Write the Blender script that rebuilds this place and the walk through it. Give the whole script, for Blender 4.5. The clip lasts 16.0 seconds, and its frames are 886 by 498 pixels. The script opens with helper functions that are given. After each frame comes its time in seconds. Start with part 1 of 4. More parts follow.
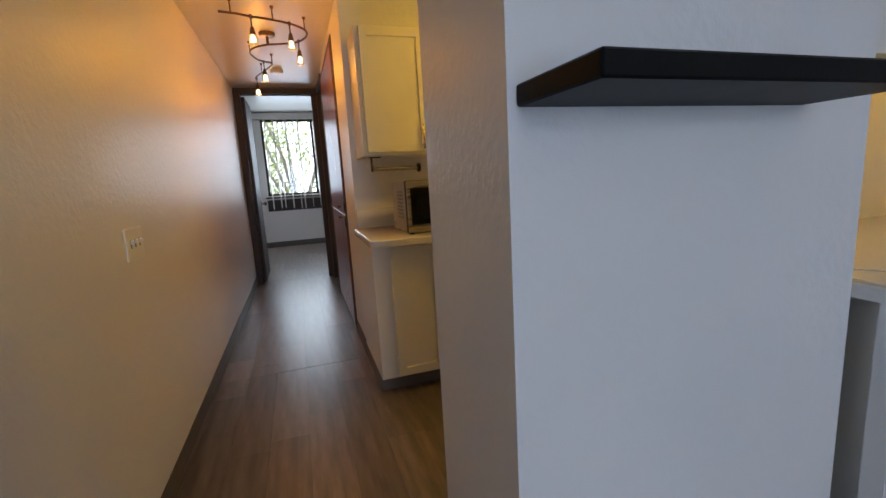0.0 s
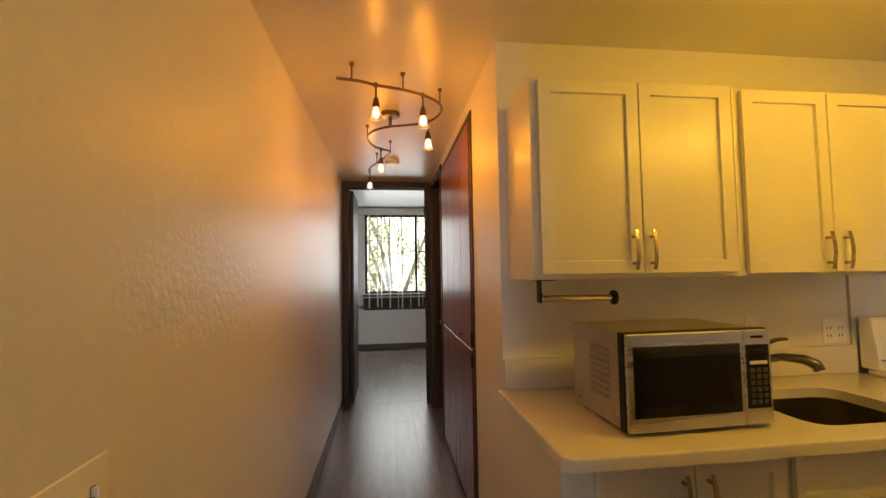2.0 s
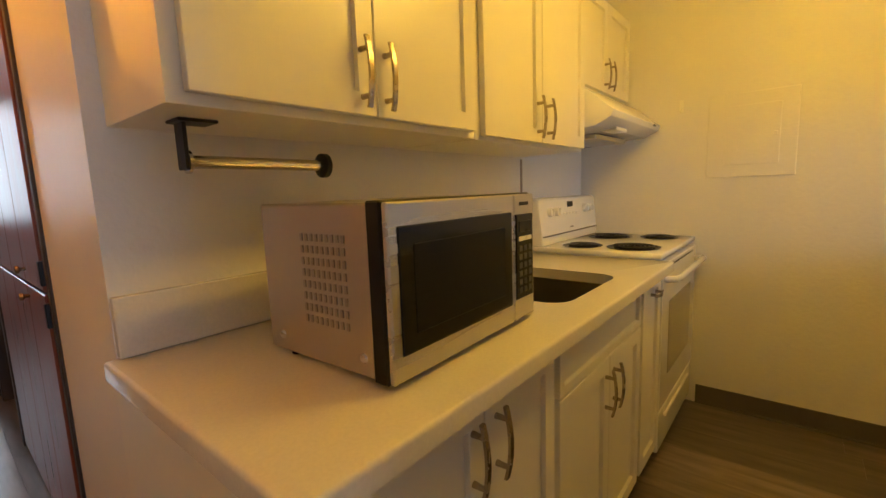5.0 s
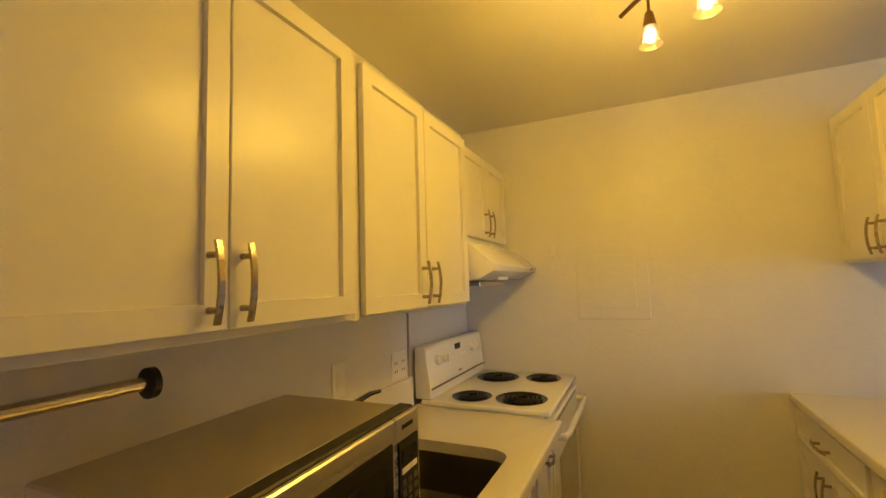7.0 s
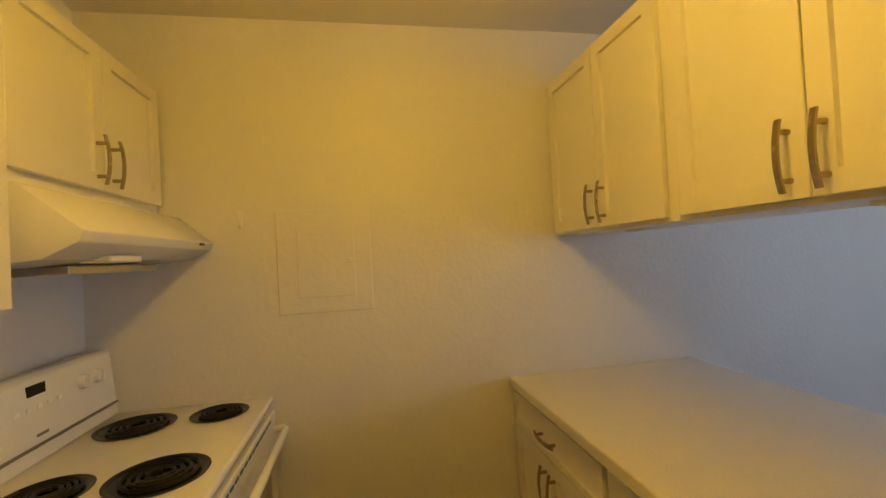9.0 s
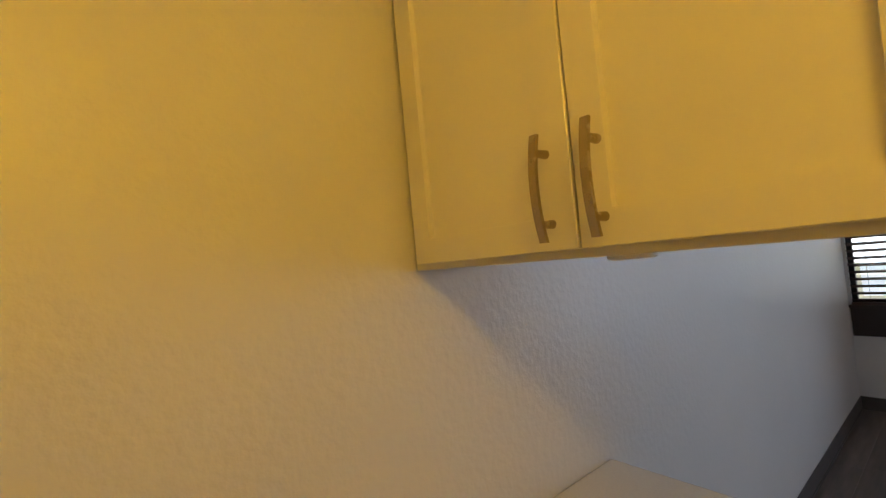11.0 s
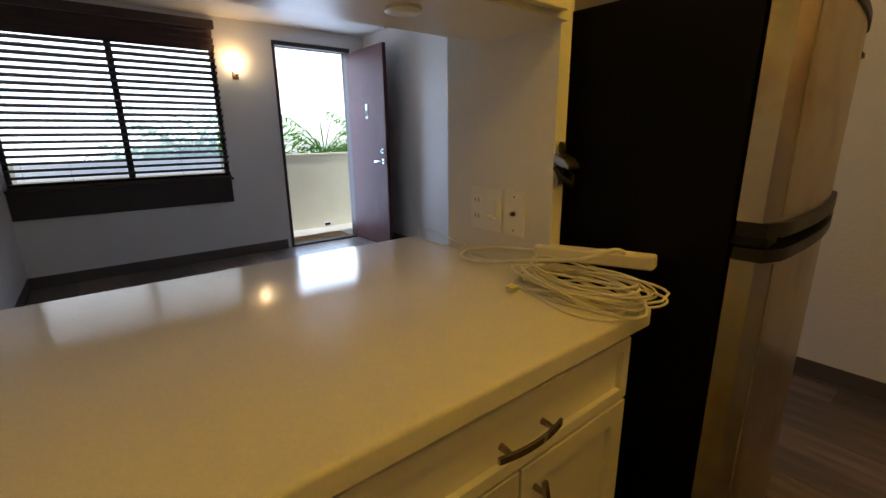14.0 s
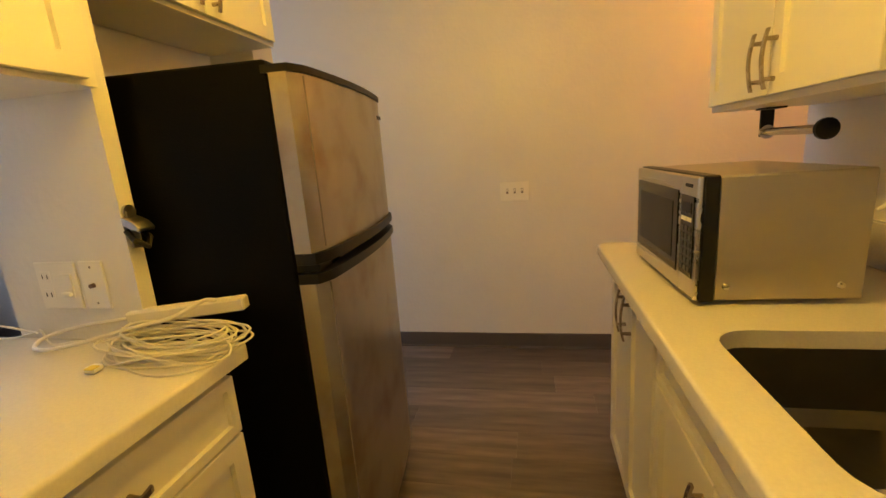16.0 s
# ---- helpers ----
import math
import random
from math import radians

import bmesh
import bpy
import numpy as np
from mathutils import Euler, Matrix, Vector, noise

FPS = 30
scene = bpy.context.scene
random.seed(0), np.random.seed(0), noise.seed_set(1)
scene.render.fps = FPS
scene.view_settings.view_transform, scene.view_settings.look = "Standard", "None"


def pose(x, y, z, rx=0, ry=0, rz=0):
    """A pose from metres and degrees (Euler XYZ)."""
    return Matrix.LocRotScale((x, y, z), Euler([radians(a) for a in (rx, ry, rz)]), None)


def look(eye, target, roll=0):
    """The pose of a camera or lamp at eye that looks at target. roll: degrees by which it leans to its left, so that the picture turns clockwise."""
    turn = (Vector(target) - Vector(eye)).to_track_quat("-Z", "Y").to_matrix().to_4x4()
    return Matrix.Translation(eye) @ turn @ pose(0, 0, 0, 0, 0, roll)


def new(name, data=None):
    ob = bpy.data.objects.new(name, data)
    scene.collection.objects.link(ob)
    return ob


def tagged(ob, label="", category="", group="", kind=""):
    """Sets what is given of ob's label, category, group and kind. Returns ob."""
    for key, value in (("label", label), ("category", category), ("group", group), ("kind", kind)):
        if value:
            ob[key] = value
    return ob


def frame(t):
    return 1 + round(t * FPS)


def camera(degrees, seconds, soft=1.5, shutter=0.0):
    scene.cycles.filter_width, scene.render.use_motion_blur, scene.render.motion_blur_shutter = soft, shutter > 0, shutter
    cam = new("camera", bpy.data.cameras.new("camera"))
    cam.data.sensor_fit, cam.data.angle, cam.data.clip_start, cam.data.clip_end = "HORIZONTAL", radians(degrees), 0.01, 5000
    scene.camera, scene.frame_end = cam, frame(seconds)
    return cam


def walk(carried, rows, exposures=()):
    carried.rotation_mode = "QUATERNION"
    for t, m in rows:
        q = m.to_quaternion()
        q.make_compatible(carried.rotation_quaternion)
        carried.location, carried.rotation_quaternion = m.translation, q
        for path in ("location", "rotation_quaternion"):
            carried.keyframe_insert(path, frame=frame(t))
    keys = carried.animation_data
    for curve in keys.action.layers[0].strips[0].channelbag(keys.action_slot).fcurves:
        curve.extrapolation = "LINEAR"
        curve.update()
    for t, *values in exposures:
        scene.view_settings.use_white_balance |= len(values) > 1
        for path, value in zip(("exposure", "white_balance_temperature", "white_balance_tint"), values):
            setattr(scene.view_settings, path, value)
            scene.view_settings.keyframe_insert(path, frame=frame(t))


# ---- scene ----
cam = camera(91.5, 16.0)
PATH = [
    (0, (0.247, 0.69, 1.22), (0.857, 2.566, 0.887), -3.3),
    (0.5, (0.13, 0.89, 1.286), (0.322, 2.875, 1.111), -2.6),
    (1, (0.156, 1.188, 1.324), (0.155, 3.187, 1.264), -1.6),
    (1.5, (0.171, 1.518, 1.373), (0.266, 3.515, 1.386), -0.6),
    (2, (0.134, 1.832, 1.392), (0.384, 3.813, 1.5), -0.9),
    (2.5, (0.175, 2.095, 1.358), (0.765, 4.003, 1.477), -3.6),
    (3, (0.306, 2.337, 1.302), (1.324, 4.058, 1.272), -5.3),
    (3.5, (0.373, 2.444, 1.221), (1.65, 3.963, 0.973), -3.4),
    (3.7, (0.388, 2.468, 1.192), (1.713, 3.928, 0.858), -2.4),
    (5.8, (0.373, 2.579, 1.294), (1.992, 3.745, 1.155), -2.1),
    (6, (0.372, 2.583, 1.329), (1.989, 3.758, 1.283), -1.9),
    (6.5, (0.397, 2.594, 1.41), (2.083, 3.667, 1.484), -1.2),
    (7, (0.503, 2.607, 1.448), (2.315, 3.437, 1.607), -1.7),
    (7.5, (0.684, 2.584, 1.464), (2.593, 3.155, 1.631), -3.3),
    (8, (0.842, 2.62, 1.443), (2.82, 2.885, 1.549), -3.7),
    (8.5, (1.038, 2.6, 1.438), (3.037, 2.557, 1.487), -3.2),
    (8.7, (1.111, 2.608, 1.427), (3.102, 2.425, 1.471), -3.1),
    (11, (2.297, 2.275, 1.494), (3.847, 1.013, 1.564), -5.3),
    (11.5, (2.42, 2.092, 1.546), (3.617, 0.5, 1.735), -6.3),
    (12, (2.474, 2.032, 1.54), (3.239, 0.192, 1.692), -3.3),
    (12.5, (2.46, 2.106, 1.504), (2.657, 0.116, 1.57), -0.3),
    (13, (2.433, 2.255, 1.444), (2.004, 0.302, 1.376), 1.5),
    (13.5, (2.413, 2.343, 1.351), (1.485, 0.598, 1.047), 1.7),
    (14, (2.368, 2.412, 1.249), (1.175, 0.89, 0.74), -0.7),
    (14.5, (2.355, 2.506, 1.208), (0.823, 1.375, 0.598), -1.9),
    (15, (2.333, 2.578, 1.196), (0.617, 1.724, 0.626), -5.6),
    (15.5, (2.331, 2.644, 1.216), (0.488, 2.09, 0.672), -5.7),
    (16, (2.334, 2.678, 1.294), (0.424, 2.269, 0.862), -4.3),
]
walk(cam, [(t, look(eye, target, roll)) for t, eye, target, roll in PATH],
     [(0, -0.1, 6400, 10), (0.5, -0.6, 8200, 10), (1, -0.2, 8600, 10), (1.5, 0.08, 8300, 10), (2.5, -0.1, 7800, 10), (3.5, 0.2, 7200, 10), (6, 0.38, 6500, 10), (7, 0.1, 6500, 10), (8.5, -0.2, 6500, 10), (11, -0.2, 6800, 10), (11.5, -0.25, 7000, 10), (12.5, -0.2, 6700, 10), (13, -0.25, 6500, 10), (13.5, -0.22, 6300, 10), (14, -0.6, 6400, 10), (14.5, -0.6, 6200, 10), (15, -0.35, 6200, 10), (15.5, 0.05, 6200, 10), (16, 0.65, 6300, 10)])

# ---- world, sun, sky light, exposure ----
world = bpy.data.worlds.new("world")
scene.world = world
world.use_nodes = True
sky = world.node_tree.nodes.new("ShaderNodeTexSky")
sky.sky_type, sky.sun_disc, sky.sun_elevation, sky.sun_rotation = "NISHITA", False, radians(58), radians(200)
world.node_tree.links.new(sky.outputs["Color"], world.node_tree.nodes["Background"].inputs["Color"])
world.node_tree.nodes["Background"].inputs["Strength"].default_value = 0.15


def lamp(name, kind, m, energy, color, size=0.1, size_y=0.1, angle=0.5, spot=0.0):
    data = bpy.data.lights.new(name, kind)
    data.energy, data.color = energy, color
    if kind == "AREA":
        data.shape, data.size, data.size_y = "RECTANGLE", size, size_y
    elif kind == "SUN":
        data.angle = radians(angle)
    else:
        data.shadow_soft_size = size
        if kind == "SPOT":
            data.spot_size, data.spot_blend = radians(spot), 0.9
    ob = new(name, data)
    ob.matrix_world = m
    return ob


DAY = (0.52, 0.68, 1.0)
DAY_NORTH = (0.66, 0.80, 1.0)
AMBER = (1.0, 0.36, 0.025)
AMBER_KITCHEN = (1.0, 0.58, 0.065)
lamp("sun", "SUN", look((0.6, -1.8, 10), (0, -3.6, 0)), 4.5, (1.0, 0.96, 0.9), angle=2)
lamp("door_daylight", "AREA", look((0.3, -2.72, 1.15), (0.3, 0, 1.0)), 46, DAY, 0.8, 2.0)
lamp("window_daylight", "AREA", look((2.13, -2.72, 1.55), (2.13, 0, 1.4)), 5.5, DAY, 1.6, 1.3)
lamp("bedroom_daylight", "AREA", look((0.5, 9.79, 1.7), (0.5, 6, 1.3)), 28, DAY_NORTH, 1.6, 1.3)

# ---- materials ----


def material(name, color, rough=0.5, metal=0.0, vary=0.06, scale=6.0, bump=0.0, bump_scale=120.0, coat=0.0,
             per_object=0.0, emit=0.0, spec=0.5, stretch=(1, 1, 1), stain=None, stain_scale=2.0, stain_size=0.1, rough_vary=0.08):
    m = bpy.data.materials.new(name)
    m.use_nodes = True
    t = m.node_tree
    n, l = t.nodes, t.links
    b = n["Principled BSDF"]
    b.inputs["Roughness"].default_value = rough
    b.inputs["Metallic"].default_value = metal
    b.inputs["Coat Weight"].default_value = coat
    b.inputs["Specular IOR Level"].default_value = spec
    co = n.new("ShaderNodeTexCoord")
    mp = n.new("ShaderNodeMapping")
    mp.inputs["Scale"].default_value = stretch
    l.new(co.outputs["Object"], mp.inputs["Vector"])
    no = n.new("ShaderNodeTexNoise")
    no.inputs["Scale"].default_value = scale
    no.inputs["Detail"].default_value = 6
    l.new(mp.outputs["Vector"], no.inputs["Vector"])
    ramp = n.new("ShaderNodeMapRange")
    ramp.inputs["From Min"].default_value, ramp.inputs["From Max"].default_value = 0.3, 0.7
    ramp.inputs["To Min"].default_value, ramp.inputs["To Max"].default_value = 1 - vary, 1 + vary
    l.new(no.outputs["Fac"], ramp.inputs["Value"])
    value = ramp.outputs["Result"]
    if per_object:
        info = n.new("ShaderNodeObjectInfo")
        r2 = n.new("ShaderNodeMapRange")
        r2.inputs["To Min"].default_value, r2.inputs["To Max"].default_value = 1 - per_object, 1 + per_object
        l.new(info.outputs["Random"], r2.inputs["Value"])
        mu = n.new("ShaderNodeMath")
        mu.operation = "MULTIPLY"
        l.new(value, mu.inputs[0])
        l.new(r2.outputs["Result"], mu.inputs[1])
        value = mu.outputs[0]
    mix = n.new("ShaderNodeMix")
    mix.data_type, mix.blend_type = "RGBA", "MULTIPLY"
    mix.inputs["Factor"].default_value = 1.0
    mix.inputs["A"].default_value = (*color, 1)
    l.new(value, mix.inputs["B"])
    out = mix.outputs["Result"]
    if stain:
        sn = n.new("ShaderNodeTexNoise")
        sn.inputs["Scale"].default_value = stain_scale
        sn.inputs["Detail"].default_value = 5
        l.new(co.outputs["Object"], sn.inputs["Vector"])
        sr = n.new("ShaderNodeMapRange")
        sr.inputs["From Min"].default_value, sr.inputs["From Max"].default_value = 0.6 - stain_size, 0.75
        l.new(sn.outputs["Fac"], sr.inputs["Value"])
        sm = n.new("ShaderNodeMix")
        sm.data_type = "RGBA"
        sm.inputs["B"].default_value = (*stain, 1)
        l.new(sr.outputs["Result"], sm.inputs["Factor"])
        l.new(out, sm.inputs["A"])
        out = sm.outputs["Result"]
    l.new(out, b.inputs["Base Color"])
    rr = n.new("ShaderNodeMapRange")
    rr.inputs["To Min"].default_value, rr.inputs["To Max"].default_value = max(0.02, rough - rough_vary), min(1, rough + rough_vary)
    l.new(no.outputs["Fac"], rr.inputs["Value"])
    l.new(rr.outputs["Result"], b.inputs["Roughness"])
    if bump:
        bn = n.new("ShaderNodeTexNoise")
        bn.inputs["Scale"].default_value = bump_scale
        bn.inputs["Detail"].default_value = 3
        l.new(mp.outputs["Vector"], bn.inputs["Vector"])
        bp = n.new("ShaderNodeBump")
        bp.inputs["Strength"].default_value = bump
        bp.inputs["Distance"].default_value = 0.004
        l.new(bn.outputs["Fac"], bp.inputs["Height"])
        l.new(bp.outputs["Normal"], b.inputs["Normal"])
    if emit:
        b.inputs["Emission Color"].default_value = (*color, 1)
        b.inputs["Emission Strength"].default_value = emit
    return m


def glass(name, color=(1, 1, 1), rough=0.0):
    m = bpy.data.materials.new(name)
    m.use_nodes = True
    b = m.node_tree.nodes["Principled BSDF"]
    b.inputs["Base Color"].default_value = (*color, 1)
    b.inputs["Roughness"].default_value = rough
    b.inputs["Transmission Weight"].default_value = 1.0
    b.inputs["IOR"].default_value = 1.45
    return m


M_WALL = material("wall_paint", (0.78, 0.76, 0.73), 0.41, vary=0.03, scale=1.5, bump=0.48, bump_scale=46)
M_CEIL = material("ceiling_paint", (0.74, 0.71, 0.66), 0.30, vary=0.01, scale=1.5, bump=0.10, bump_scale=60, rough_vary=0.0)
M_PLANK = material("vinyl_plank", (0.165, 0.131, 0.110), 0.29, vary=0.36, scale=5, stretch=(4.5, 0.6, 1), bump=0.015, bump_scale=60, per_object=0.36, rough_vary=0.02)
M_JOINT = material("floor_joint", (0.03, 0.025, 0.02), 0.8)
M_BASE = material("vinyl_base", (0.105, 0.088, 0.078), 0.5, vary=0.08)
M_CAB = material("cabinet_paint", (0.80, 0.77, 0.70), 0.31, vary=0.02, scale=3, bump=0.05, bump_scale=200)
M_KEY = material("keypad", (0.05, 0.05, 0.05), 0.5)
M_KICK = material("toe_kick", (0.20, 0.18, 0.17), 0.6)
M_QUARTZ = material("quartz", (0.74, 0.71, 0.66), 0.11, vary=0.035, scale=160, bump=0.06, bump_scale=75, spec=0.35, rough_vary=0.03)
# grey-brown for the shadow line in the wall's panel joint
M_SEAM_SHADE = material("seam_shadow", (0.36, 0.32, 0.28), 0.6)
M_NICKEL = material("brushed_nickel", (0.40, 0.34, 0.28), 0.26, 1.0, vary=0.06, scale=40)
M_STEEL = material("stainless", (0.56, 0.53, 0.49), 0.3, 1.0, vary=0.05, scale=30, stretch=(1, 1, 0.05), bump=0.03, bump_scale=60)
M_STEEL_H = material("stainless_level", (0.58, 0.55, 0.50), 0.28, 1.0, vary=0.05, scale=30, stretch=(0.05, 1, 1))
M_STEEL_WORN = material("stained_stainless", (0.42, 0.39, 0.35), 0.34, 0.92, vary=0.06, scale=14, stretch=(1, 1, 0.3), stain=(0.27, 0.19, 0.12), stain_scale=5.5, stain_size=0.13)
M_CASE = material("painted_steel", (0.50, 0.46, 0.41), 0.36, 0.85, vary=0.04)
M_VENT = material("vent_shadow", (0.36, 0.33, 0.29), 0.6)
M_CHROME = material("chrome", (0.7, 0.68, 0.66), 0.09, 1.0, vary=0.02)
M_FAUCET = material("dark_chrome", (0.25, 0.23, 0.21), 0.16, 1.0, vary=0.04)
M_BLACK = material("black_plastic", (0.007, 0.0065, 0.0065), 0.4, vary=0.1, spec=0.3)
M_BLACK_TEX = material("black_textured_steel", (0.0025, 0.0025, 0.0028), 0.5, spec=0.08, vary=0.1, bump=0.15, bump_scale=220)
M_BGLASS = material("black_glass", (0.006, 0.0055, 0.005), 0.08, vary=0.02, spec=0.35)
M_WHITE = material("white_enamel", (0.82, 0.81, 0.79), 0.16, vary=0.015, coat=0.3)
M_PLASTIC = material("white_plastic", (0.86, 0.84, 0.78), 0.3, vary=0.02)
M_CORD = material("cream_cord", (0.74, 0.70, 0.60), 0.45, vary=0.04)
M_DARK = material("dark_slot", (0.006, 0.0055, 0.005), 0.3, spec=0.2)
M_MAHOG = material("mahogany_veneer", (0.20, 0.048, 0.022), 0.3, vary=0.25, scale=4, stretch=(7, 7, 0.5), bump=0.03, bump_scale=80)
M_DOORRED = material("front_door_paint", (0.085, 0.024, 0.022), 0.55, spec=0.25, vary=0.12, scale=4, stretch=(4, 4, 0.6), stain=(0.12, 0.045, 0.045), stain_scale=2.2)
M_TRIM = material("dark_brown_trim", (0.042, 0.028, 0.020), 0.55, vary=0.2, scale=8, stretch=(4, 4, 0.6))
M_BLIND = material("dark_wood_blind", (0.055, 0.026, 0.018), 0.45, vary=0.25, scale=6, stretch=(0.6, 4, 4))
M_APRON = material("dark_apron", (0.035, 0.022, 0.018), 0.5, vary=0.2, scale=6)
M_COIL = material("burner_coil", (0.02, 0.019, 0.019), 0.45, 0.4)
M_PAN = material("drip_pan", (0.05, 0.047, 0.045), 0.22, 0.7)
M_CREAM = material("cream_stucco", (0.74, 0.72, 0.58), 0.8, vary=0.04, scale=3, bump=0.5, bump_scale=90)
M_CONC = material("walkway_concrete", (0.66, 0.65, 0.62), 0.85, vary=0.08, scale=4, bump=0.2, bump_scale=80)
M_MAT = material("coir_mat", (0.36, 0.21, 0.09), 0.95, vary=0.25, scale=50, bump=0.8, bump_scale=220)


def leaf(name, color, through_color, share):
    """A thin leaf: glossy on its face, and light comes through it."""
    m = material(name, color, 0.45, vary=0.35, scale=5)
    n, l = m.node_tree.nodes, m.node_tree.links
    tr = n.new("ShaderNodeBsdfTranslucent")
    tr.inputs["Color"].default_value = (*through_color, 1)
    mx = n.new("ShaderNodeMixShader")
    mx.inputs["Fac"].default_value = share
    l.new(n["Principled BSDF"].outputs["BSDF"], mx.inputs[1])
    l.new(tr.outputs["BSDF"], mx.inputs[2])
    l.new(mx.outputs["Shader"], n["Material Output"].inputs["Surface"])
    return m


M_LEAF = leaf("leaf_green", (0.12, 0.32, 0.035), (0.26, 0.58, 0.06), 0.4)
M_BARK = material("bark", (0.16, 0.12, 0.09), 0.9, vary=0.3, scale=8, bump=0.6, bump_scale=30)
M_GROUND = material("ground_cover", (0.12, 0.13, 0.07), 0.95, vary=0.3, scale=2)
M_VINYL = material("vertical_blind_vinyl", (0.74, 0.73, 0.68), 0.5, vary=0.03)
M_SHELF = material("black_shelf_laminate", (0.004, 0.0038, 0.004), 0.5, spec=0.15, vary=0.1, bump=0.05)
M_ALU = material("dark_window_frame", (0.02, 0.018, 0.016), 0.4, 0.3)
# emits its own light, so the view outside washes out to white
M_BACKDROP = material("glow_backdrop", (0.94, 0.97, 1.0), 1.0, vary=0.01, emit=2.2)
# leaf and bark paled beyond their own tone: sun glare put into the colour
M_LEAF_PALE = leaf("leaf_sun_painted", (0.30, 0.38, 0.18), (0.70, 0.85, 0.45), 0.65)
M_BARK_PALE = material("bark_sun_painted", (0.46, 0.41, 0.36), 0.9, vary=0.2, scale=8)
M_GLASS = glass("window_glass")
M_FROST = glass("frosted_lamp_glass", (1.0, 0.95, 0.85), 0.35)
M_BULB = material("lit_bulb", (1.0, 0.82, 0.50), 0.4, emit=18)
M_BRONZE = material("bronze_metal", (0.20, 0.13, 0.08), 0.35, 1.0, vary=0.08)
M_YELLOW = material("yellow_tag", (0.75, 0.62, 0.08), 0.5)
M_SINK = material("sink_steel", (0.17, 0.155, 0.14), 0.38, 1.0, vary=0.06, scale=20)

# ---- building helpers ----
ORIGIN = {}


def thing(name, loc, label, category, group="", kind="", rz=0.0, local=False):
    ob = new(name)
    ob.empty_display_size = 0.1
    ob.matrix_world = pose(*loc, 0, 0, rz)
    ORIGIN[ob.name] = Vector((0, 0, 0)) if local else Vector(loc)
    return tagged(ob, label, category, group, kind)


def part(name, bm, mat, parent=None, label="", smooth=False):
    me = bpy.data.meshes.new(name)
    if parent:
        bmesh.ops.translate(bm, verts=bm.verts, vec=-ORIGIN[parent.name])
    bmesh.ops.recalc_face_normals(bm, faces=bm.faces)
    bm.to_mesh(me)
    bm.free()
    me.materials.append(mat)
    if smooth:
        for p in me.polygons:
            p.use_smooth = True
        me.set_sharp_from_angle(angle=radians(38))
    ob = new(name, me)
    if parent:
        ob.parent = parent
        ORIGIN[ob.name] = ORIGIN[parent.name]
    if label:
        ob["label"] = label
    return ob


def structure(name, bm, mat, label="", smooth=False):
    ob = part(name, bm, mat, None, "", smooth)
    ORIGIN[ob.name] = Vector((0, 0, 0))
    return tagged(ob, label, kind="structure")


def single(name, bm, mat, label, category, group="", smooth=False):
    ob = part(name, bm, mat, None, "", smooth)
    ORIGIN[ob.name] = Vector((0, 0, 0))
    return tagged(ob, label, category, group)


def box(bm, x0, x1, y0, y1, z0, z1, bev=0.0, seg=1):
    r = bmesh.ops.create_cube(bm, size=1.0)
    for v in r["verts"]:
        v.co = Vector(((x0 + x1) / 2 + v.co.x * (x1 - x0), (y0 + y1) / 2 + v.co.y * (y1 - y0), (z0 + z1) / 2 + v.co.z * (z1 - z0)))
    if bev:
        edges = list({e for v in r["verts"] for e in v.link_edges})
        bmesh.ops.bevel(bm, geom=edges, offset=bev, segments=seg, profile=0.5, affect="EDGES")
    return bm


def boxes(*args, bev=0.0, seg=1):
    bm = bmesh.new()
    for a in args:
        box(bm, *a, bev=bev, seg=seg)
    return bm


def tube(bm, pts, r, seg=8, closed=False):
    """A round bar along points; r is a number or one radius a point."""
    pts = [Vector(p) for p in pts]
    rs = r if isinstance(r, (list, tuple)) else [r] * len(pts)
    rings, side = [], None
    for i, p in enumerate(pts):
        a = pts[i - 1] if i or closed else p
        b = pts[(i + 1) % len(pts)] if i + 1 < len(pts) or closed else p
        d = (b - a).normalized()
        if side is None:
            side = d.orthogonal().normalized()
        side = (side - d * side.dot(d)).normalized()
        up = d.cross(side)
        rings.append([bm.verts.new(p + rs[i] * (math.cos(2 * math.pi * k / seg) * side + math.sin(2 * math.pi * k / seg) * up)) for k in range(seg)])
    n = len(rings)
    for i in range(n if closed else n - 1):
        a, b = rings[i], rings[(i + 1) % n]
        for k in range(seg):
            bm.faces.new((a[k], a[(k + 1) % seg], b[(k + 1) % seg], b[k]))
    if not closed:
        bm.faces.new(list(reversed(rings[0])))
        bm.faces.new(rings[-1])
    return bm


def lathe(bm, profile, c, seg=20, axis="z", cap=True):
    """Turns (radius, height) pairs about an axis through c."""
    rings = []
    for r, h in profile:
        ring = []
        for k in range(seg):
            a = 2 * math.pi * k / seg
            u, v = r * math.cos(a), r * math.sin(a)
            off = {"z": (u, v, h), "y": (u, h, v), "x": (h, u, v)}[axis]
            ring.append(bm.verts.new(Vector(c) + Vector(off)))
        rings.append(ring)
    for a, b in zip(rings, rings[1:]):
        for k in range(seg):
            bm.faces.new((a[k], a[(k + 1) % seg], b[(k + 1) % seg], b[k]))
    if cap:
        bm.faces.new(rings[0])
        bm.faces.new(rings[-1])
    return bm


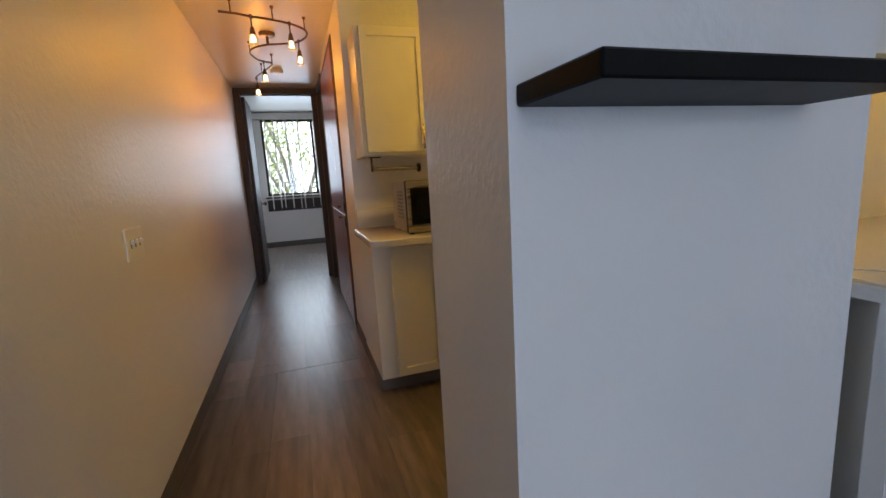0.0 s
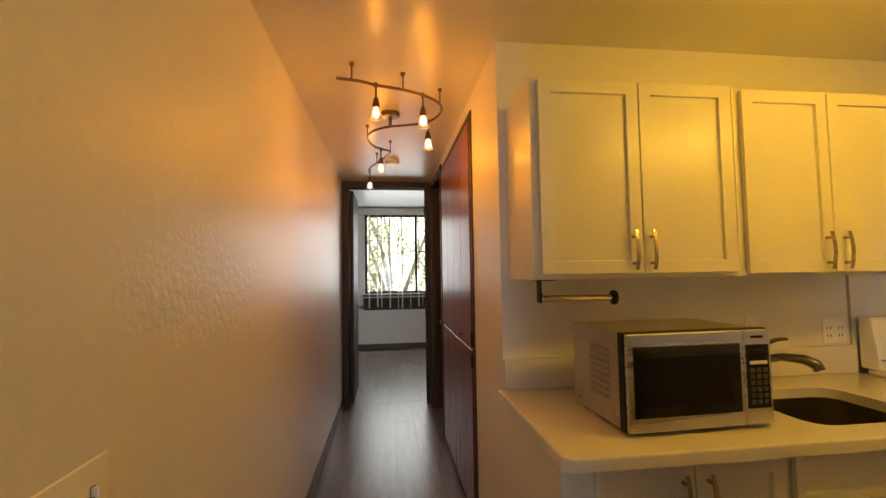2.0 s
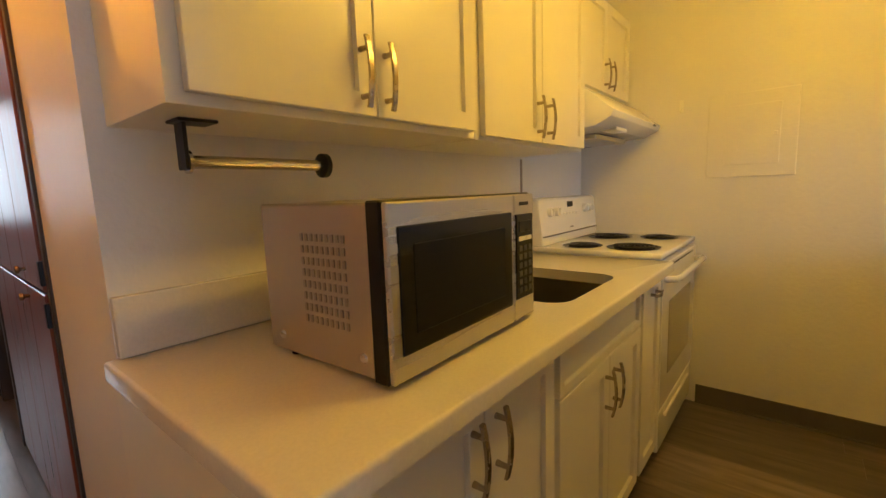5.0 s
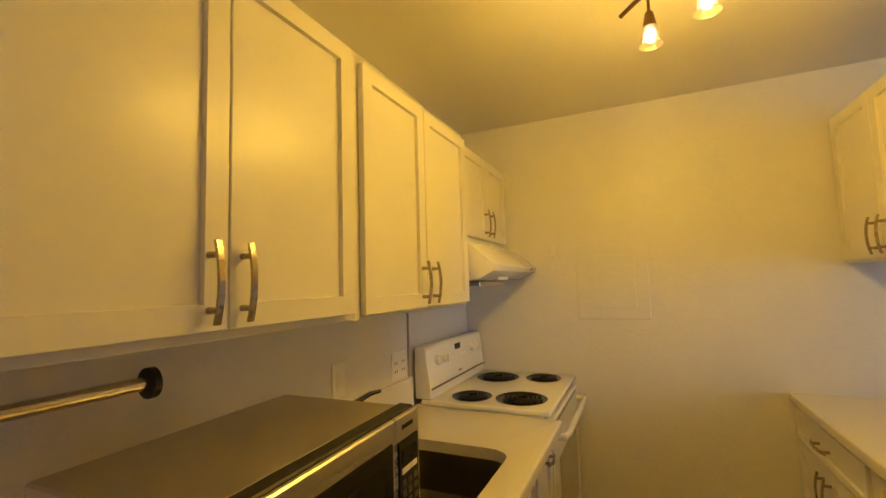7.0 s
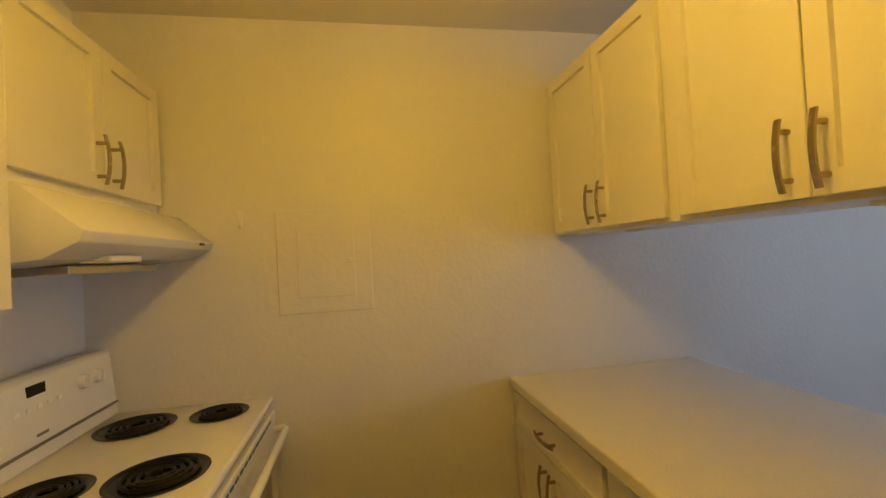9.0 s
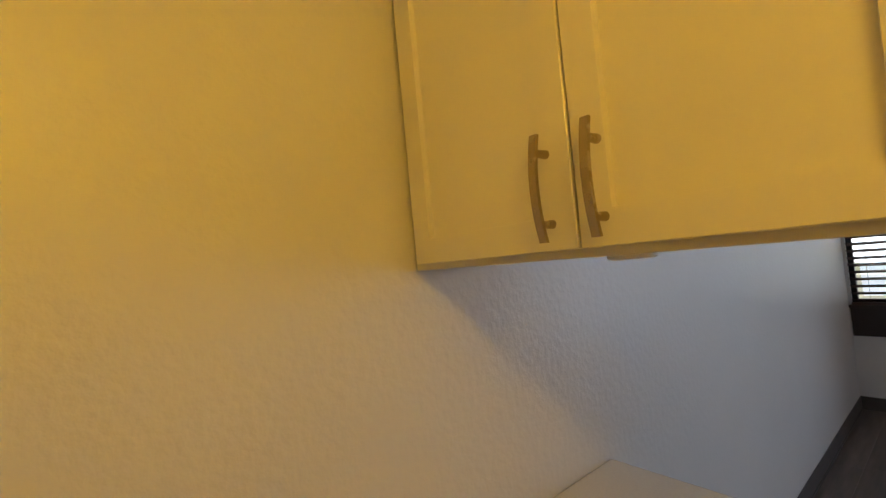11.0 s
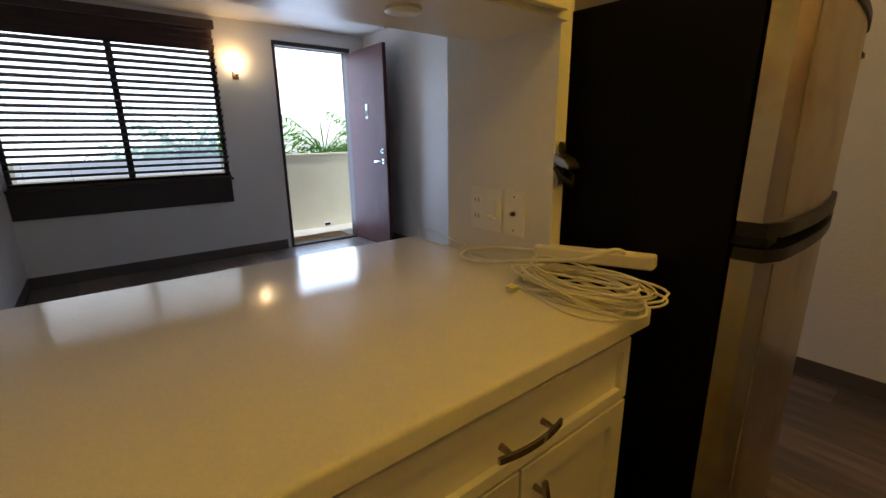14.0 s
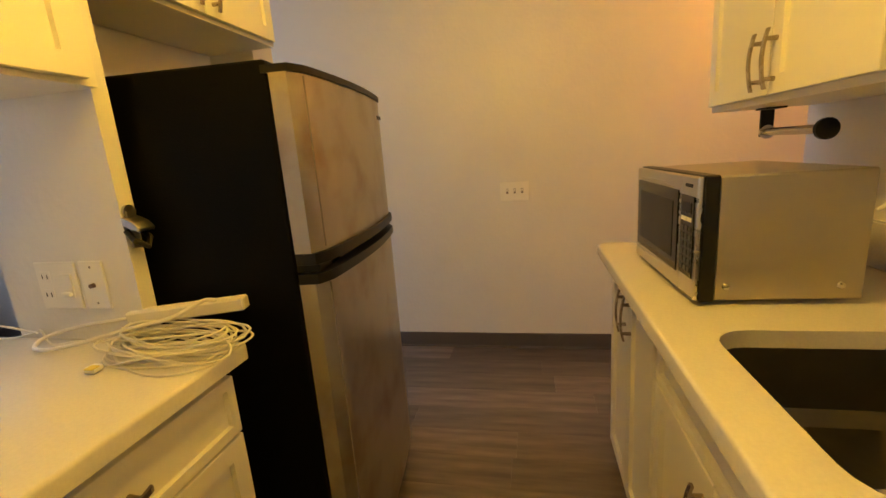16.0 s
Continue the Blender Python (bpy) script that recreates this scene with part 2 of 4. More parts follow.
def prism(bm, outline, a0, a1, axis="x"):
    """Extrudes an outline of pairs along an axis: x takes (y, z), y takes (x, z), z takes (x, y)."""
    def at(p, a):
        return {"x": (a, p[0], p[1]), "y": (p[0], a, p[1]), "z": (p[0], p[1], a)}[axis]
    lo = [bm.verts.new(at(p, a0)) for p in outline]
    hi = [bm.verts.new(at(p, a1)) for p in outline]
    n = len(outline)
    for i in range(n):
        bm.faces.new((lo[i], lo[(i + 1) % n], hi[(i + 1) % n], hi[i]))
    bm.faces.new(list(reversed(lo)))
    bm.faces.new(hi)
    return bm


def shaker(x0, x1, z0, z1, y, face, rail=0.064, thick=0.019):
    """A shaker front whose outer face lies at y and looks along face (-1 or 1) in y."""
    bm = bmesh.new()
    back = y - face * thick
    box(bm, x0, x1, min(y, back), max(y, back), z0, z1, bev=0.0016)
    bmesh.ops.recalc_face_normals(bm, faces=list(bm.faces))
    bm.normal_update()
    front = max((f for f in bm.faces), key=lambda f: (f.normal.y * face > 0.9) * f.calc_area())
    bmesh.ops.inset_region(bm, faces=[front], thickness=rail - 0.0016, depth=0)
    bm.normal_update()
    bmesh.ops.inset_region(bm, faces=[front], thickness=0.0018, depth=0)
    bmesh.ops.translate(bm, verts=list(front.verts), vec=(0, -face * 0.0115, 0))
    return bm


def pull(x, z, y, face, length=0.142, level=False):
    """An arched flat bar pull on two posts."""
    bm = bmesh.new()
    n, half = 12, length / 2
    rows = []
    for i in range(n + 1):
        s = -1 + 2 * i / n
        out = y + face * (0.034 - 0.010 * s * s)
        w = 0.0056
        for_z = []
        for du, dv in ((-w, 0), (w, 0), (w, 0.006), (-w, 0.006)):
            if level:
                for_z.append(bm.verts.new((x + s * half, out - face * 0.006 + face * dv, z + du)))
            else:
                for_z.append(bm.verts.new((x + du, out - face * 0.006 + face * dv, z + s * half)))
        rows.append(for_z)
    for a, b in zip(rows, rows[1:]):
        for k in range(4):
            bm.faces.new((a[k], a[(k + 1) % 4], b[(k + 1) % 4], b[k]))
    bm.faces.new(rows[0])
    bm.faces.new(rows[-1])
    for s in (-0.66, 0.66):
        p = (x + s * half, y, z) if level else (x, y, z + s * half)
        e = (p[0], y + face * 0.0255, p[2])
        tube(bm, [p, e], [0.0062, 0.0048], 10)
    return bm


def smooth_path(pts, n=6):
    pts = [Vector(p) for p in pts]
    out = []
    for i in range(len(pts) - 1):
        p0, p1, p2, p3 = pts[max(i - 1, 0)], pts[i], pts[i + 1], pts[min(i + 2, len(pts) - 1)]
        for k in range(n):
            s = k / n
            out.append(0.5 * ((2 * p1) + (p2 - p0) * s + (2 * p0 - 5 * p1 + 4 * p2 - p3) * s * s + (3 * p1 - p0 - 3 * p2 + p3) * s ** 3))
    out.append(pts[-1])
    return out


# ---- the shell: walls, floors, ceilings ----
WX, EX, NY, SY, CZ = -0.355, 3.0, 3.6, -2.55, 2.385
CX = 0.60          # corridor's east side
DY = 6.50          # bedroom door's wall
BY = 9.9           # bedroom's far wall
T = 0.12

structure("wall_west", boxes((WX - T, WX, SY - T, DY, 0, CZ)), M_WALL, "white textured wall along living room and corridor")
structure("wall_east", boxes((EX, EX + T, SY - T, NY + T, 0, CZ)), M_WALL, "white textured wall of living room and kitchen")
structure("wall_north", boxes((CX, EX, NY, NY + T, 0, CZ)), M_WALL, "white kitchen wall behind the counter")
FD0, FD1, FDZ = -0.12, 0.70, 2.19     # front door's opening
WN0, WN1, WNZ0, WNZ1 = 1.29, 2.98, 0.86, 2.28  # living room window
structure("wall_south", boxes((WX, FD0 - 0.04, SY - T, SY, 0, CZ), (FD0 - 0.04, FD1 + 0.03, SY - T, SY, FDZ + 0.04, CZ), (FD1 + 0.03, WN0, SY - T, SY, 0, CZ),
                              (WN0, WN1, SY - T, SY, 0, WNZ0), (WN0, WN1, SY - T, SY, WNZ1, CZ), (WN1, EX, SY - T, SY, 0, CZ)), M_WALL, "white living room wall with entry door and window")
structure("wall_partition", boxes((0.52, 1.262, 1.222, 1.355, 0, CZ), (0.52, 0.66, 1.355, 1.605, 0, CZ)), M_WALL, "white partition behind the refrigerator")
structure("wall_pier", boxes((1.475, 1.515, 1.355, 1.755, 0, CZ), (0.66, 1.475, 1.355, 1.41, 0, CZ)), M_WALL, "white pier at the end of the counter")
structure("wall_corridor_east", boxes((CX, CX + 0.1, NY + T, 4.17, 0, CZ), (CX, CX + 0.1, 4.17, 5.53, 2.30, CZ), (CX, CX + 0.1, 5.53, 5.60, 0, CZ),
                                      (CX, CX + 0.1, 5.60, 6.35, 2.28, CZ), (CX, CX + 0.1, 6.35, DY, 0, CZ)), M_WALL, "cream corridor wall with closet and side opening")
structure("wall_closet_back", boxes((1.15, 1.2, NY + T, DY, 0, CZ), (CX + 0.1, 1.15, 5.53, 5.57, 0, CZ), (CX + 0.1, 1.15, DY - 0.05, DY, 0, CZ)), M_WALL, "plain walls of closet and side alcove")
BD0, BD1, BDZ = -0.28, 0.53, 2.31     # bedroom door's opening
structure("wall_bedroom_south", boxes((-0.78, WX, DY, DY + 0.1, 0, CZ), (BD0, BD1, DY, DY + 0.1, BDZ, CZ), (WX, BD0, DY, DY + 0.1, 0, CZ), (BD1, 3.0, DY, DY + 0.1, 0, CZ)), M_WALL, "white wall with the bedroom door")
BW0, BW1, BWZ0, BWZ1 = -0.30, 1.9, 1.02, 2.48
structure("wall_bedroom_north", boxes((-0.78, BW0, BY, BY + T, 0, 2.60), (BW0, BW1, BY, BY + T, 0, BWZ0), (BW0, BW1, BY, BY + T, BWZ1, 2.60), (BW1, 3.0, BY, BY + T, 0, 2.60)), M_WALL, "white bedroom wall under the window")
structure("wall_bedroom_side", boxes((-0.9, -0.78, DY, BY + T, 0, 2.60), (3.0, 3.12, DY, BY + T, 0, 2.60)), M_WALL, "white bedroom side walls")
structure("ceiling", boxes((WX - T, EX + T, SY - T, NY + T, CZ, CZ + 0.1), (WX - T, 1.2, NY + T, DY, CZ, CZ + 0.1)), M_CEIL, "semi-gloss textured ceiling")
structure("ceiling_bedroom", boxes((-0.9, 3.12, DY + 0.1, BY + T, 2.60, 2.70), (-0.9, 3.12, DY, DY + 0.1, CZ, 2.70)), M_CEIL, "white bedroom ceiling")
floor = structure("floor", boxes((WX - T, EX + T, SY - T, NY + T, -0.12, -0.004), (WX - T, 1.2, NY + T, DY + 0.1, -0.12, -0.004), (-0.9, 3.12, DY + 0.1, BY + T, -0.12, -0.004)), M_JOINT, "grey-brown wood-look vinyl plank floor")

# base moulding, a cove strip with a small toe


def base_run(pts, inward):
    """A strip along a straight wall run between two points; inward points into the room."""
    (xa, ya), (xb, yb) = pts
    bm = bmesh.new()
    dx, dy = inward
    for off, h0, h1 in ((0.006, 0.008, 0.105), (0.012, 0.0, 0.012)):
        x0, x1 = sorted((xa, xb + dx * off)) if dx else sorted((xa, xb))
        y0, y1 = sorted((ya, yb + dy * off)) if dy else sorted((ya, yb))
        box(bm, x0, x1, y0, y1, h0, h1, bev=0.002)
    return bm


RUNS = [((WX, SY), (WX, DY), (1, 0)), ((EX, SY), (EX, 1.22), (-1, 0)), ((EX, 2.03), (EX, 2.94), (-1, 0)), ((FD1 + 0.07, SY), (EX, SY), (0, 1)), ((WX, SY), (FD0 - 0.07, SY), (0, 1)),
        ((0.52, 1.222), (1.262, 1.222), (0, -1)), ((0.52, 1.222), (0.52, 1.605), (-1, 0)), ((CX, NY), (CX, 4.16), (-1, 0)), ((-0.78, BY), (3.0, BY), (0, -1)), ((-0.78, DY + .1), (-0.78, BY), (1, 0))]
for a, b, inward in RUNS:
    structure("baseboard", base_run((a, b), inward), M_BASE, "dark grey-brown vinyl cove base")

# ---- entry door, window, blind ----
door = thing("entry_door", (FD0, SY, 0), "reddish-brown painted entry door standing open", "door", rz=0)
ORIGIN[door.name] = Vector((FD0, SY, 0))
part("leaf", boxes((FD0 - 0.042, FD0, SY + 0.005, SY + 0.815, 0.012, FDZ - 0.01), bev=0.003), M_DOORRED, door)
bm = bmesh.new()
for z in (0.98, 1.09):
    lathe(bm, [(0.001, 0), (0.03, 0), (0.03, 0.006), (0.024, 0.012), (0.001, 0.012)], (FD0, SY + 0.75, z), 18, "x")
tube(bm, [(FD0 + 0.012, SY + 0.75, 0.98), (FD0 + 0.05, SY + 0.75, 0.98), (FD0 + 0.055, SY + 0.72, 0.98), (FD0 + 0.052, SY + 0.64, 0.975)], 0.009, 10)
box(bm, FD0 + 0.01, FD0 + 0.03, SY + 0.743, SY + 0.757, 1.075, 1.105, bev=0.003)
part("lever_handle", bm, M_CHROME, door, "chrome lever and deadbolt turn", True)
part("viewer_plate", boxes((FD0, FD0 + 0.006, SY + 0.40, SY + 0.45, 1.44, 1.60), bev=0.003), M_WHITE, door, "pale door viewer plate")
part("viewer", boxes((FD0 + 0.006, FD0 + 0.012, SY + 0.412, SY + 0.438, 1.47, 1.53), bev=0.003), M_DARK, door)
structure("door_frame_entry", boxes((FD0 - 0.04, FD0, SY - T - 0.01, SY + 0.004, 0, FDZ + 0.04), (FD1, FD1 + 0.03, SY - T - 0.01, SY + 0.012, 0, FDZ + 0.04), (FD0 - 0.04, FD1 + 0.03, SY - T - 0.012, SY + 0.014, FDZ, FDZ + 0.045), bev=0.002), M_TRIM, "dark brown entry door frame")
structure("threshold", boxes((FD0, FD1, SY - T, SY, -0.004, 0.018), bev=0.006), M_ALU, "low dark metal door threshold")

win = thing("window_1", (WN0, SY - 0.06, WNZ0), "dark framed sliding window behind a blind", "window", kind="structure")
for n, a in (("frame_left", (WN0, WN0 + 0.035)), ("frame_right", (WN1 - 0.035, WN1)), ("mullion", (2.10, 2.15))):
    part("window_frame", boxes((a[0], a[1], SY - 0.09, SY - 0.04, WNZ0, WNZ1), bev=0.003), M_ALU, win)
part("window_sill", boxes((WN0, WN1, SY - 0.09, SY - 0.04, WNZ0, WNZ0 + 0.035), bev=0.003), M_ALU, win)
part("window_head", boxes((WN0, WN1, SY - 0.09, SY - 0.04, WNZ1 - 0.035, WNZ1), bev=0.003), M_ALU, win)
for a, b in ((WN0 + 0.035, 2.10), (2.15, WN1 - 0.035)):
    p = part("pane", boxes((a, b, SY - 0.068, SY - 0.063, WNZ0 + 0.035, WNZ1 - 0.035)), M_GLASS, win)
    p.visible_shadow = False
blind = thing("window_blind", (WN0, SY, WNZ1), "dark brown wooden slatted blind, lowered and open", "blind")
part("valance", boxes((WN0 - 0.015, WN1 + 0.015, SY - 0.002, SY + 0.062, WNZ1 - 0.02, WNZ1 + 0.055), bev=0.004), M_BLIND, blind)
NS = 25
for i in range(NS):
    z = WNZ0 + 0.03 + (WNZ1 - WNZ0 - 0.05) * i / (NS - 1)
    tilt = 1.0 if i > NS - 5 else 0.46
    bm = bmesh.new()
    prism(bm, [(SY + 0.008, z - 0.024 * tilt), (SY + 0.03, z + 0.003), (SY + 0.052, z + 0.024 * tilt), (SY + 0.052, z + 0.0045 + 0.024 * tilt), (SY + 0.03, z + 0.0075), (SY + 0.008, z + 0.0045 - 0.024 * tilt)], WN0 + 0.005 + 0.004 * math.sin(i * 1.7), WN1 - 0.008, "x")
    part("slat", bm, M_BLIND, blind)
part("bottom_rail", boxes((WN0, WN1 - 0.005, SY + 0.005, SY + 0.056, WNZ0 - 0.005, WNZ0 + 0.018), bev=0.004), M_BLIND, blind)
for x in (WN0 + 0.12, 1.72, 2.55, WN1 - 0.12):
    part("ladder_cord", tube(bmesh.new(), [(x, SY + 0.056, WNZ0), (x, SY + 0.056, WNZ1)], 0.0015, 5), M_BLIND, blind)
single("window_apron", boxes((WN0, WN1 + 0.012, SY, SY + 0.02, 0.60, WNZ0 - 0.02), (WN0 - 0.02, WN1 + 0.015, SY, SY + 0.05, WNZ0 - 0.03, WNZ0 - 0.006), bev=0.003), M_APRON, "dark brown board and sill under the window", "sill board")

# ---- outside the entry: walkway, parapet, planting ----
structure("walkway", boxes((-3.0, 6.0, -3.62, SY - T, -0.15, -0.012)), M_CONC, "pale concrete walkway outside the door")
structure("parapet", boxes((-3.0, 6.0, -3.64, -3.50, -0.15, 1.0), (-3.0, 6.0, -3.66, -3.48, 1.0, 1.03), bev=0.006), M_CREAM, "cream stucco parapet of the walkway")
structure("ground", boxes((-300, 300, -300, 300, -3.4, -3.3)), M_GROUND, "ground below the building")
single("doormat", boxes((-0.10, 0.62, -3.02, -2.74, -0.012, 0.006), bev=0.004), M_MAT, "brown coir doormat on the walkway", "doormat")
scup = thing("drain_spout", (-0.13, -3.49, 0.0), "small white drain opening at the foot of the parapet", "drain")
part("collar", boxes((-0.20, -0.06, -3.505, -3.485, 0.0, 0.055), bev=0.006), M_WHITE, scup)
part("opening", boxes((-0.17, -0.09, -3.487, -3.483, 0.008, 0.04), bev=0.001), M_DARK, scup)


def frond(bm, base, lean, turn, length, rng, droop=0.5):
    """One feather palm frond of narrow leaflets on a curved rib."""
    d = Vector((math.cos(turn), math.sin(turn), 0))
    side = Vector((-d.y, d.x, 0))
    pts = []
    for i in range(9):
        s = i / 8
        pts.append(Vector(base) + d * (length * s * math.cos(lean * (1 - s * droop))) + Vector((0, 0, length * (s * math.sin(lean) - droop * 0.55 * s * s))))
    tube(bm, pts, [0.012 * (1 - 0.8 * i / 8) for i in range(9)], 4)
    for i in range(1, 9):
        for k in (0.0, 0.5):
            p = pts[i] if not k else (pts[i] + pts[i - 1]) / 2
            ll = length * 0.34 * (1 - 0.6 * abs(i / 8 - 0.45)) * rng.uniform(0.85, 1.1)
            for sg in (-1, 1):
                tip = p + (side * sg * 0.8 + d * 0.5 + Vector((0, 0, rng.uniform(-0.5, 0.05)))).normalized() * ll
                w = d * 0.022
                a, b, c2, e = bm.verts.new(p - w), bm.verts.new((p + tip) / 2 - w + Vector((0, 0, 0.02))), bm.verts.new(tip), bm.verts.new((p + tip) / 2 + w + Vector((0, 0, 0.02)))
                bm.faces.new((a, b, c2, e))


def palm(loc, height, count, length, seed, label):
    rng = random.Random(seed)
    t = thing("palm_tree", loc, label, "palm tree", "planting beyond the walkway")
    x, y, z = loc
    part("trunk", tube(bmesh.new(), [(x, y, z), (x + 0.05, y, z + height * 0.5), (x, y + 0.05, z + height)], [0.11, 0.085, 0.07], 10), M_BARK, t)
    bm = bmesh.new()
    for i in range(count):
        frond(bm, (x, y + 0.05, z + height), rng.uniform(0.1, 1.25), rng.uniform(0, 6.28), length * rng.uniform(0.8, 1.15), rng)
    part("crown", bm, M_LEAF, t)


palm((-0.75, -4.9, -3.3), 4.2, 34, 1.2, 3, "green feathery palm beyond the parapet")
palm((1.25, -4.9, -3.3), 4.2, 34, 1.25, 5, "green feathery palm outside the window")
palm((0.75, -5.6, -3.3), 4.2, 22, 1.1, 8, "green feathery palm outside the window")
palm((-2.2, -5.6, -3.3), 4.3, 22, 1.1, 9, "green feathery palm beyond the parapet")

# ---- corridor: closet, side opening, bedroom door ----
structure("door_frame_bedroom", boxes((WX, BD0, DY - 0.02, DY + 0.11, 0, BDZ), (BD1, BD1 + 0.06, DY - 0.02, DY + 0.11, 0, BDZ), (WX, BD1 + 0.06, DY - 0.022, DY + 0.112, BDZ, BDZ + 0.07), bev=0.003), M_TRIM, "dark brown bedroom door frame")
bd = thing("bedroom_door", (BD0, DY + 0.1, 0), "dark brown bedroom door standing open", "door")
part("leaf", boxes((BD0 - 0.005, BD0 + 0.035, DY + 0.115, DY + 0.80, 0.01, BDZ - 0.01), bev=0.003), M_TRIM, bd)
bm = lathe(bmesh.new(), [(0.001, 0), (0.028, 0), (0.028, 0.006), (0.010, 0.012), (0.010, 0.035), (0.025, 0.04), (0.027, 0.055), (0.016, 0.066), (0.001, 0.068)], (BD0 + 0.035, DY + 0.74, 0.98), 16, "x")
part("knob", bm, M_BRONZE, bd, "dark bronze knob", True)
structure("door_frame_alcove", boxes((CX - 0.015, CX + 0.11, 5.53, 5.605, 0, 2.28), (CX - 0.015, CX + 0.11, 6.34, 6.40, 0, 2.28), (CX - 0.017, CX + 0.112, 5.53, 6.40, 2.28, 2.34), bev=0.003), M_TRIM, "dark brown frame of the side opening")
van = thing("vanity", (0.7, 5.8, 0), "cream vanity cabinet inside the side alcove", "vanity")
part("body", boxes((0.68, 1.14, 5.78, 6.43, 0, 0.86), bev=0.004), M_CAB, van)
part("top", boxes((0.655, 1.14, 5.76, 6.435, 0.86, 0.90), bev=0.008), M_QUARTZ, van)
single("wall_shelf", boxes((0.72, 1.14, 6.27, 6.44, 1.72, 1.75), bev=0.002), M_TRIM, "small dark shelf in the side alcove", "shelf")

closet = thing("closet", (CX, 4.17, 0), "mahogany closet with upper and lower folding doors", "closet")
part("frame", boxes((CX - 0.008, CX + 0.1, 4.17, 4.205, 0, 2.30), (CX - 0.008, CX + 0.1, 5.50, 5.53, 0, 2.30), (CX - 0.008, CX + 0.1, 4.205, 5.50, 2.26, 2.30), (CX + 0.03, CX + 0.08, 4.205, 5.50, 0.945, 0.965), bev=0.002), M_TRIM, closet)
for z0, z1 in ((0.03, 0.955), (0.965, 2.255)):
    for a, b in ((4.23, 4.54), (4.543, 4.86), (4.863, 5.17), (5.173, 5.49)):
        d = part("door", boxes((CX - 0.012, CX + 0.014, a, b, z0, z1), bev=0.003), M_MAHOG, closet)
    part("knob", lathe(bmesh.new(), [(0.006, 0), (0.006, -0.012), (0.014, -0.018), (0.012, -0.026), (0.001, -0.028)], (CX - 0.012, 4.51, 0.92 if z0 < 0.5 else 1.01), 12, "x"), M_BRONZE, closet, "", True)
for z in (0.86, 0.985):
    part("hinge", boxes((CX - 0.018, CX + 0.006, 4.208, 4.23, z, z + 0.072), bev=0.002), M_BLACK, closet, "black hinge")

# ---- bedroom window ----
bw = thing("window_2", (BW0, BY, BWZ0), "dark framed bedroom window", "window", kind="structure")
for a, b, c, d in ((BW0, BW0 + 0.04, BWZ0, BWZ1), (BW1 - 0.04, BW1, BWZ0, BWZ1), (0.62, 0.665, BWZ0, BWZ1), (BW0, BW1, BWZ0, BWZ0 + 0.04), (BW0, BW1, BWZ1 - 0.04, BWZ1), (0.665, BW1, 1.77, 1.80)):
    part("window_frame", boxes((a, b, BY + 0.02, BY + 0.07, c, d), bev=0.003), M_ALU, bw)
for a, b in ((BW0 + 0.04, 0.62), (0.665, BW1 - 0.04)):
    p = part("pane", boxes((a, b, BY + 0.043, BY + 0.048, BWZ0 + 0.04, BWZ1 - 0.04)), M_GLASS, bw)
    p.visible_shadow = False
vb = thing("vertical_blind", (BW0, BY - 0.1, BWZ1), "white vertical blind drawn open on its rail", "blind")
part("valance", boxes((-0.6, 2.1, BY - 0.12, BY - 0.03, 2.47, 2.59), bev=0.004), M_VINYL, vb)
for i in range(9):
    x = -0.22 + i * 0.125 + 0.03 * math.sin(i * 2.1)
    bm = boxes((-0.03, 0.03, -0.0012, 0.0012, 0.76 + 0.02 * math.sin(i), 2.48))
    bmesh.ops.rotate(bm, verts=bm.verts, cent=(0, 0, 0), matrix=Matrix.Rotation(radians(72 + 8 * math.sin(i * 3.3)), 3, "Z"))
    bmesh.ops.translate(bm, verts=bm.verts, vec=(x, BY - 0.075, 0))
    part("vane", bm, M_VINYL, vb)
single("window_apron", boxes((BW0 - 0.03, BW1 + 0.03, BY - 0.02, BY, 0.72, 0.94), (BW0 - 0.05, BW1 + 0.05, BY - 0.05, BY, 0.97, 1.0), bev=0.003), M_APRON, "dark brown board below the bedroom window", "sill board")


def tree(loc, height, seed, label):
    rng = random.Random(seed)
    t = thing("tree", loc, label, "tree", "trees outside the bedroom")
    x, y, z = loc
    bm = bmesh.new()
    top = Vector((x + 0.2, y, z + height * 0.55))
    tube(bm, [(x, y, z), (x - 0.1, y, z + height * 0.3), top], [0.19, 0.15, 0.12], 10)
    tips = []
    for i in range(9):
        a = rng.uniform(0, 6.28)
        end = top + Vector((math.cos(a) * rng.uniform(0.7, 1.9), math.sin(a) * rng.uniform(0.7, 1.9), rng.uniform(0.2, height * 0.42)))
        mid = (top + end) / 2 + Vector((rng.uniform(-0.2, 0.2), rng.uniform(-0.2, 0.2), 0.2))
        tube(bm, [top - Vector((0, 0, 0.4)), mid, end], [0.06, 0.035, 0.012], 6)
        tips += [mid, end, (mid + end) / 2]
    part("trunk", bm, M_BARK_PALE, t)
    bm = bmesh.new()
    for p in tips:
        for k in range(44):
            c = p + Vector((rng.gauss(0, 0.38), rng.gauss(0, 0.38), rng.gauss(0, 0.3)))
            n = Vector((rng.uniform(-1, 1), rng.uniform(-1, 1), rng.uniform(-1, 1))).normalized()
            u = n.orthogonal().normalized() * rng.uniform(0.05, 0.085)
            v = n.cross(u) * 0.5
            bm.faces.new([bm.verts.new(c + q) for q in (-u, v, u, -v)])
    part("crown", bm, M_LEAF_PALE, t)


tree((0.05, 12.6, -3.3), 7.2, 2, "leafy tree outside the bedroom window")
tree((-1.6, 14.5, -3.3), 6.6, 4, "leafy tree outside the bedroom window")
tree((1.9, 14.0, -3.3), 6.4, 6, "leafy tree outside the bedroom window")

